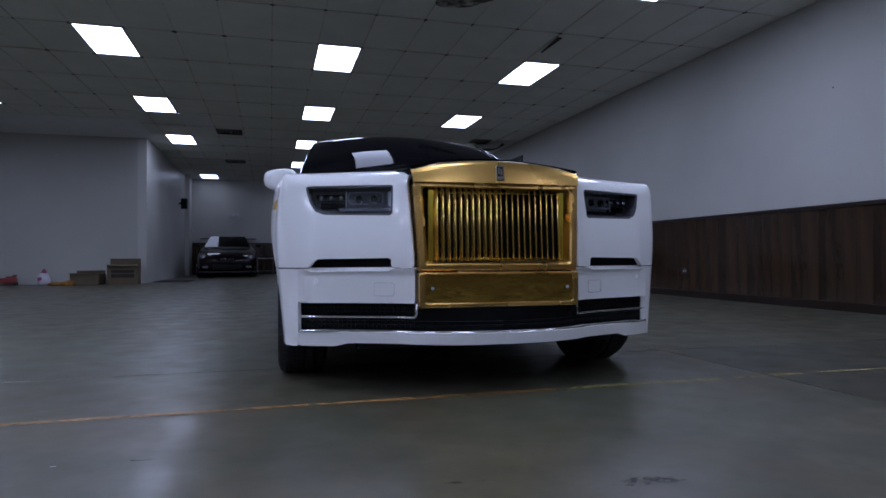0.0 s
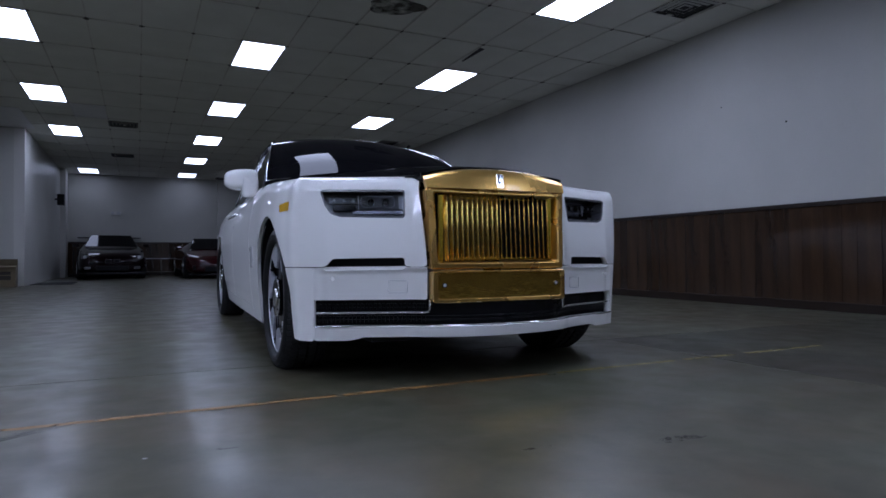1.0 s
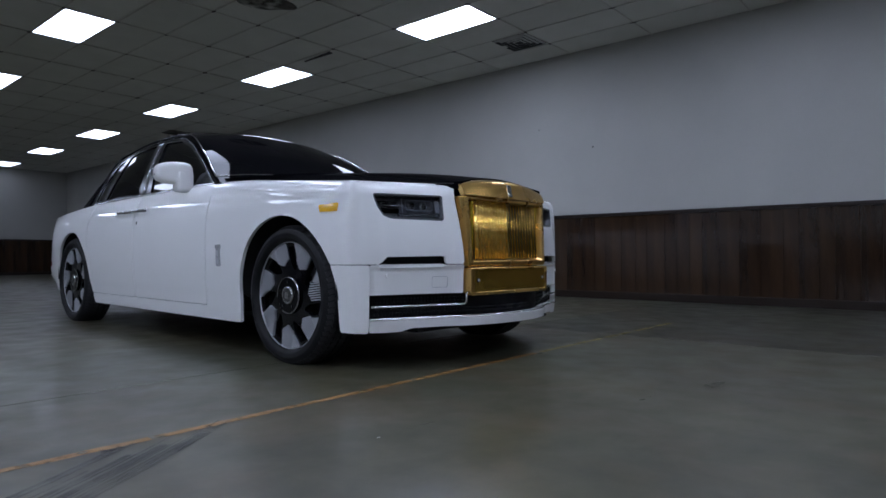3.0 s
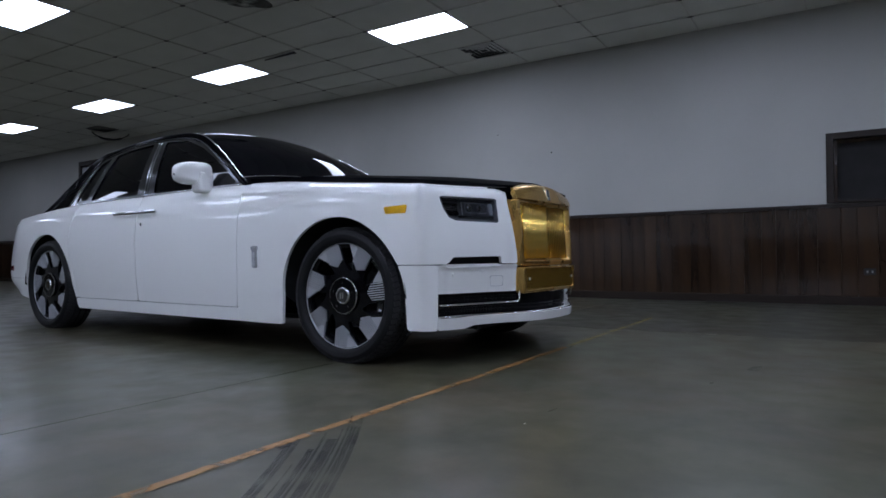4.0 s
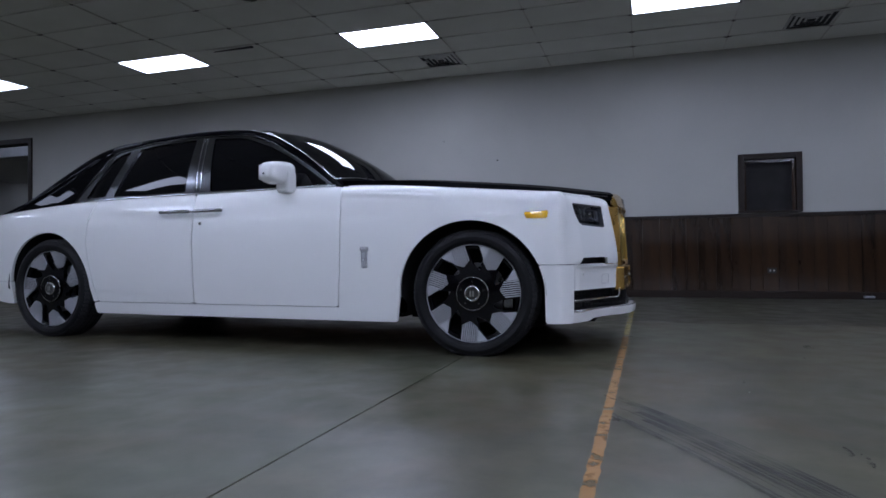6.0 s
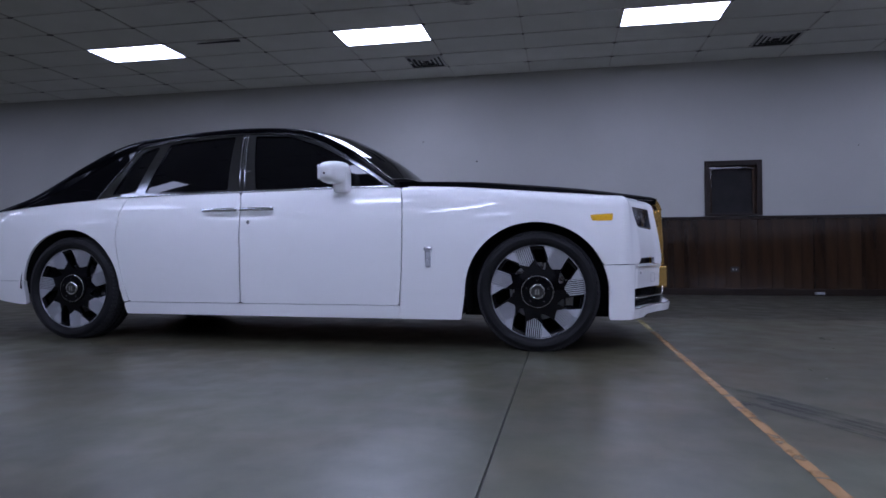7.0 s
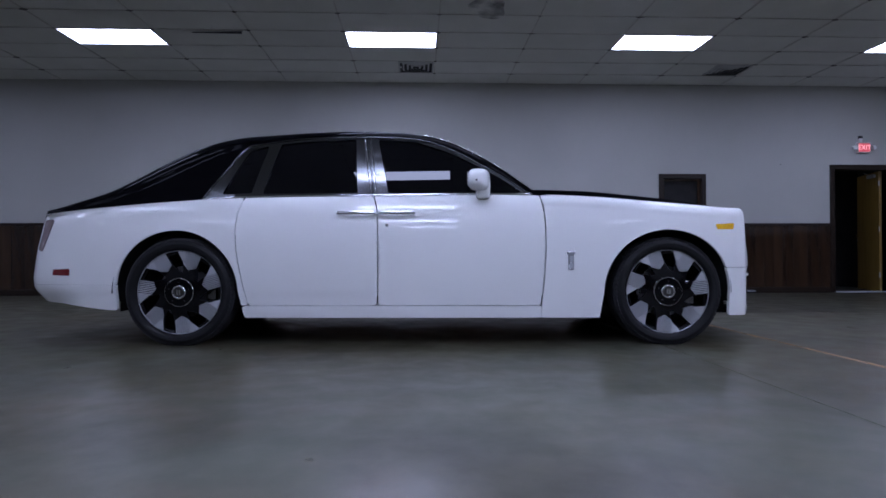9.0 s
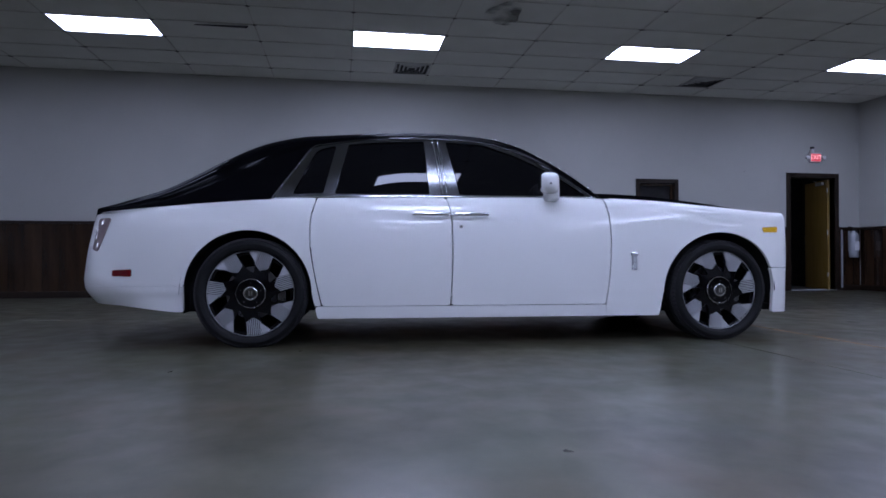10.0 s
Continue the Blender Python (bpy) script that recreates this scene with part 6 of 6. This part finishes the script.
def carton(x, y, turn, w, d, h, label, flap=0.3):
    top = empty("cardboard_box", pose(x, y, 0.0, 0, 0, turn))
    t = 0.006
    for nm, lo, hi in (("side", (-w / 2, -d / 2, 0.0), (w / 2, -d / 2 + t, h)), ("side", (-w / 2, d / 2 - t, 0.0), (w / 2, d / 2, h)), ("side", (-w / 2, -d / 2 + t, 0.0), (-w / 2 + t, d / 2 - t, h)), ("side", (w / 2 - t, -d / 2 + t, 0.0), (w / 2, d / 2 - t, h)), ("bottom", (-w / 2 + t, -d / 2 + t, 0.0), (w / 2 - t, d / 2 - t, t))):
        box(nm, lo, hi, CARD, top)
    f = empty("flap", pose(0, d / 2, h, 12, 0, 0))
    f.parent = top
    box("flap_panel", (-w / 2, -t, 0), (w / 2, 0, flap), CARD, f, "raised cardboard flap")
    g = empty("flap", pose(0, -d / 2, h, -72, 0, 0))
    g.parent = top
    box("flap_panel", (-w / 2, 0, -flap * 0.8), (w / 2, t, 0), CARD, g, "cardboard flap folded out")
    return top


b1 = carton(-4.37, 12.85, 4, 0.66, 0.5, 0.47, "", 0.14)
box("print_panel", (-0.24, -0.2535, 0.16), (0.24, -0.2505, 0.34), CARD_DARK, b1, "dark printed panel")
box("print_line", (-0.26, -0.2545, 0.25), (0.26, -0.2512, 0.27), CARD, b1)
tagged(b1, "tall open brown cardboard box by the wall", "box", "cardboard boxes")
b2 = carton(-5.12, 12.75, -6, 0.62, 0.42, 0.27, "", 0.06)
tagged(b2, "low brown cardboard box, flaps ajar, by the wall", "box", "cardboard boxes")


def lumpy(name, centre, size, material, parent, seed, label="", rough=0.22):
    bm = bmesh.new()
    bmesh.ops.create_icosphere(bm, subdivisions=3, radius=1.0)
    for v in bm.verts:
        n = noise.noise(v.co * 1.7 + Vector((seed, 0, 0))) * rough + noise.noise(v.co * 4.5 + Vector((0, seed, 0))) * rough * 0.5
        p = v.co * (1 + n)
        v.co = Vector((centre[0] + p.x * size[0], centre[1] + p.y * size[1], max(centre[2] + p.z * size[2], 0.0)))
    return part(name, bm, material, parent, label, True)


bag = empty("plastic_bag", pose(-6.10, 12.95, 0))
lumpy("bag_body", (0, 0, 0.13), (0.15, 0.11, 0.15), BAG, bag, 3, "", 0.3)
lumpy("bag_knot", (0.02, 0, 0.30), (0.05, 0.04, 0.07), PINK, bag, 5, "magenta tied top", 0.3)
lumpy("bag_print", (-0.03, -0.06, 0.14), (0.07, 0.055, 0.06), PINK, bag, 8, "magenta print", 0.2)
tagged(bag, "white plastic bag with magenta print, on the floor", "bag")
cloth = empty("orange_cloth_pile", pose(-5.62, 12.55, 0))
for k, (x, y, sx, sy, sz) in enumerate(((0, 0, 0.20, 0.12, 0.06), (-0.16, 0.05, 0.13, 0.1, 0.05), (0.17, -0.02, 0.12, 0.1, 0.09))):
    lumpy("fold", (x, y, 0.02), (sx, sy, sz), ORANGE_CLOTH, cloth, 20 + k, "", 0.35)
tagged(cloth, "crumpled orange cloth lying by the wall", "cloth")
tool = empty("red_floor_jack", pose(-6.85, 12.95, 0, 0, 0, 20))
box("frame_plate", (-0.20, -0.10, 0.06), (0.22, -0.07, 0.17), RED_PLASTIC, tool, "", 0.01)
box("frame_plate", (-0.20, 0.07, 0.06), (0.22, 0.10, 0.17), RED_PLASTIC, tool, "", 0.01)
box("ram", (-0.14, -0.06, 0.07), (0.08, 0.06, 0.15), BLACK_TRIM, tool, "", 0.01)
box("lift_arm", (0.0, -0.05, 0.15), (0.20, 0.05, 0.21), RED_PLASTIC, tool, "", 0.012)
part("saddle", disc_bm((0.17, 0, 0.225), "z", 0.05, 0.03, 20, bevel=0.004), BLACK_TRIM, tool)
tube("handle_bar", [(-0.18, 0, 0.14), (-0.42, 0, 0.27)], 0.015, STEEL, tool)
for sx in (-0.17, 0.19):
    for sy in (-0.125, 0.125):
        part("castor", disc_bm((sx, sy, 0.045), "y", 0.045, 0.04, 18, bevel=0.004), BLACK_TRIM, tool)
tagged(tool, "red and black floor jack by the wall", "jack")
floor_mat = box("floor_mat", (-3.92, 13.7, 0.001), (-3.05, 15.1, 0.012), MAT_RUBBER, None, "", 0.004)
tagged(floor_mat, "black rubber mat lying on the concrete", "mat")
rk = empty("low_steel_rail", pose(-0.93, 20.6, 0))
tube("top_rail", [(-0.75, 0, 0.60), (0.75, 0, 0.60)], 0.013, STEEL, rk, "pale steel top rail")
for x in (-0.7, 0.0, 0.7):
    tube("post", [(x, 0, 0.0), (x, 0, 0.60)], 0.014, VENT_GRIMY, rk)
tube("lower_rail", [(-0.75, 0, 0.14), (0.75, 0, 0.14)], 0.012, VENT_GRIMY, rk)
tagged(rk, "low steel rail in front of the back wall", "rail")

# ---- the two cars at the back ----


def far_car(name, m, paint, sections):
    """A parked car seen nose-on. sections: rows of (y, belt half width, belt z, roof half width, roof z, under z)."""
    top = empty(name, m)
    verts = []
    for y, w, zb, wr, zr, zu in sections:
        half = [(0.0, zu), (w * 0.88, zu), (w, zu + 0.10), (w * 1.0, (zu + zb) / 2 + 0.03), (w * 0.965, zb - 0.04), (w * 0.93, zb), (wr + (w * 0.90 - wr) * 0.5, zb + (zr - zb) * 0.5), (wr, zr - 0.05 * (zr - zb)), (wr * 0.8, zr), (0.0, zr + 0.012)]
        verts.append([(x, y, z) for x, z in half] + [(-x, y, z) for x, z in half[-2:0:-1]])
    k = len(verts[0])
    flat = [p for r in verts for p in r]
    faces = [(i * k + j, i * k + (j + 1) % k, (i + 1) * k + (j + 1) % k, (i + 1) * k + j) for i in range(len(verts) - 1) for j in range(k)]
    faces += [tuple(range(k))[::-1], tuple(range((len(verts) - 1) * k, len(verts) * k))]
    body = mesh_object("body", flat, faces, paint, top, "", True)
    md = body.modifiers.new("soft", "SUBSURF")
    md.levels = md.render_levels = 2
    return top


def glass_patch(top, pts, material=FAR_GLASS, name="windscreen", label="dark windscreen", thick=0.012):
    P = [Vector(p) for p in pts]
    nrm = (P[1] - P[0]).cross(P[2] - P[0]).normalized()
    v = [tuple(p) for p in P] + [tuple(p - nrm * thick) for p in P]
    n = len(P)
    return mesh_object(name, v, [tuple(range(n)), tuple(range(n, 2 * n))[::-1]] + [(i, n + i, n + (i + 1) % n, (i + 1) % n) for i in range(n)], material, top, label)


def far_wheel(top, x, y, r, w, rim=RIM_BLACK):
    t = revolve("wheel", [(0.0, 0.0), (r * 0.62, 0.0), (r * 0.70, 0.012), (r * 0.93, 0.012), (r, -0.02), (r, -w + 0.02), (r * 0.93, -w), (0, -w)], (0, 0, 0), "x", 36, RUBBER, top, "black tyre")
    t.matrix_basis = pose(x, y, r, 0, 0, 0 if x > 0 else 180)
    part("rim", disc_bm((0.008, 0, 0), "x", r * 0.62, 0.02, 28, bevel=0.004), rim, t, "dark alloy rim")
    for k in range(5):
        bm = box_bm((0.012, -0.025, 0.04), (0.026, 0.025, r * 0.6))
        bm.transform(Matrix.Rotation(2 * math.pi * k / 5, 4, "X"))
        part("rim_spoke", bm, RIM_SILVER, t)
    return t


# black coupe with a rear wing
coupe = far_car("black_coupe", pose(-2.32, 17.05, 0, 0, 0, 3), NAVY_PAINT,
                [(0.0, 0.62, 0.50, 0.50, 0.56, 0.30), (0.06, 0.80, 0.62, 0.62, 0.66, 0.20), (0.35, 0.90, 0.74, 0.66, 0.80, 0.18), (1.2, 0.91, 0.86, 0.70, 0.93, 0.18), (1.42, 0.91, 0.90, 0.66, 1.02, 0.18), (2.05, 0.91, 0.92, 0.56, 1.32, 0.18), (2.7, 0.91, 0.93, 0.54, 1.34, 0.18),
                 (3.5, 0.91, 0.95, 0.52, 1.14, 0.18), (4.1, 0.88, 0.93, 0.66, 0.99, 0.22), (4.4, 0.78, 0.85, 0.6, 0.90, 0.32)])
glass_patch(coupe, [(-0.72, 1.30, 0.985), (0.72, 1.30, 0.985), (0.55, 1.98, 1.345), (-0.55, 1.98, 1.345)])
for s in (-1, 1):
    hl = box("headlight", (s * 0.63 - 0.17, 0.10, 0.595), (s * 0.63 + 0.17, 0.24, 0.70), HOUSING, coupe, "dark headlight unit", 0.02)
    for dx in (-0.07, 0.07):
        part("headlight_ring", disc_bm((s * 0.63 + dx, 0.095, 0.648), "y", 0.045, 0.03, 20, bevel=0.004), CHROME if dx * s < 0 else STEEL, hl, "round chrome lamp")
    box("kidney_grille", (s * 0.11 - 0.09, -0.012, 0.47), (s * 0.11 + 0.09, 0.10, 0.60), SMOKED_CHROME, coupe, "chrome-rimmed grille half", 0.02)
    box("grille_insert", (s * 0.11 - 0.075, -0.02, 0.485), (s * 0.11 + 0.075, 0.03, 0.585), MESH_BLACK, coupe, "", 0.01)
    box("fog_lamp", (s * 0.64 - 0.08, -0.01, 0.30), (s * 0.64 + 0.08, 0.12, 0.37), HOUSING, coupe, "grey fog lamp", 0.015)
    mm = box("door_mirror", (min(s * 0.90, s * 1.06), 1.62, 0.97), (max(s * 0.90, s * 1.06), 1.72, 1.07), NAVY_PAINT, coupe, "black door mirror", 0.025)
    for y in (0.82, 3.55):
        far_wheel(coupe, s * 0.90, y, 0.33, 0.22)
    box("wing_post", (s * 0.42 - 0.02, 4.18, 0.95), (s * 0.42 + 0.02, 4.26, 1.31), BLACK_TRIM, coupe)
box("rear_wing", (-0.98, 4.10, 1.31), (0.98, 4.38, 1.345), BLACK_TRIM, coupe, "black rear wing", 0.012)
box("front_intake", (-0.42, -0.015, 0.255), (0.42, 0.08, 0.40), MESH_BLACK, coupe, "black front intake", 0.02)
box("front_splitter", (-0.84, -0.06, 0.165), (0.84, 0.25, 0.195), BLACK_TRIM, coupe, "", 0.006)
tagged(coupe, "black coupe with red sheen and rear wing, parked", "car", "cars at the back")

# dark red low sports car
red = far_car("red_sports_car", pose(0.56, 16.05, 0, 0, 0, 2), MAROON,
              [(0.0, 0.48, 0.42, 0.38, 0.45, 0.24), (0.10, 0.72, 0.52, 0.55, 0.56, 0.15), (0.45, 0.92, 0.66, 0.62, 0.68, 0.14), (0.95, 0.96, 0.80, 0.66, 0.78, 0.14), (1.35, 0.95, 0.84, 0.66, 0.90, 0.14), (2.05, 0.94, 0.88, 0.52, 1.19, 0.14), (2.5, 0.95, 0.90, 0.50, 1.20, 0.14),
               (3.4, 0.98, 0.93, 0.55, 1.06, 0.14), (4.2, 0.95, 0.93, 0.7, 0.97, 0.2), (4.55, 0.88, 0.86, 0.66, 0.90, 0.34)])
glass_patch(red, [(-0.76, 1.20, 0.885), (0.76, 1.20, 0.885), (0.56, 1.96, 1.235), (-0.56, 1.96, 1.235)])
for s in (-1, 1):
    hl = mesh_object("headlight", [(s * 0.58, 0.22, 0.585), (s * 0.86, 0.52, 0.665), (s * 0.88, 0.66, 0.715), (s * 0.70, 0.50, 0.685), (s * 0.58, 0.26, 0.555), (s * 0.87, 0.56, 0.63), (s * 0.88, 0.68, 0.69), (s * 0.70, 0.52, 0.65)],
                     [(0, 1, 2, 3), (7, 6, 5, 4), (0, 4, 5, 1), (1, 5, 6, 2), (2, 6, 7, 3), (3, 7, 4, 0)], CHROME, red, "slanted bright headlight")
    box("corner_intake", (s * 0.62 - 0.15, 0.12, 0.25), (s * 0.62 + 0.15, 0.30, 0.40), MESH_BLACK, red, "black corner intake", 0.03)
    box("door_mirror", (min(s * 0.93, s * 1.10), 1.52, 0.88), (max(s * 0.93, s * 1.10), 1.62, 0.97), MAROON, red, "dark red door mirror", 0.03)
    for y in (0.95, 3.65):
        far_wheel(red, s * 0.95, y, 0.335, 0.26)
box("front_intake", (-0.44, -0.01, 0.20), (0.44, 0.10, 0.36), MESH_BLACK, red, "wide black front intake", 0.03)
box("front_splitter", (-0.86, 0.0, 0.115), (0.86, 0.40, 0.14), BLACK_TRIM, red, "", 0.006)
tagged(red, "dark red low sports car parked at the back", "car", "cars at the back")
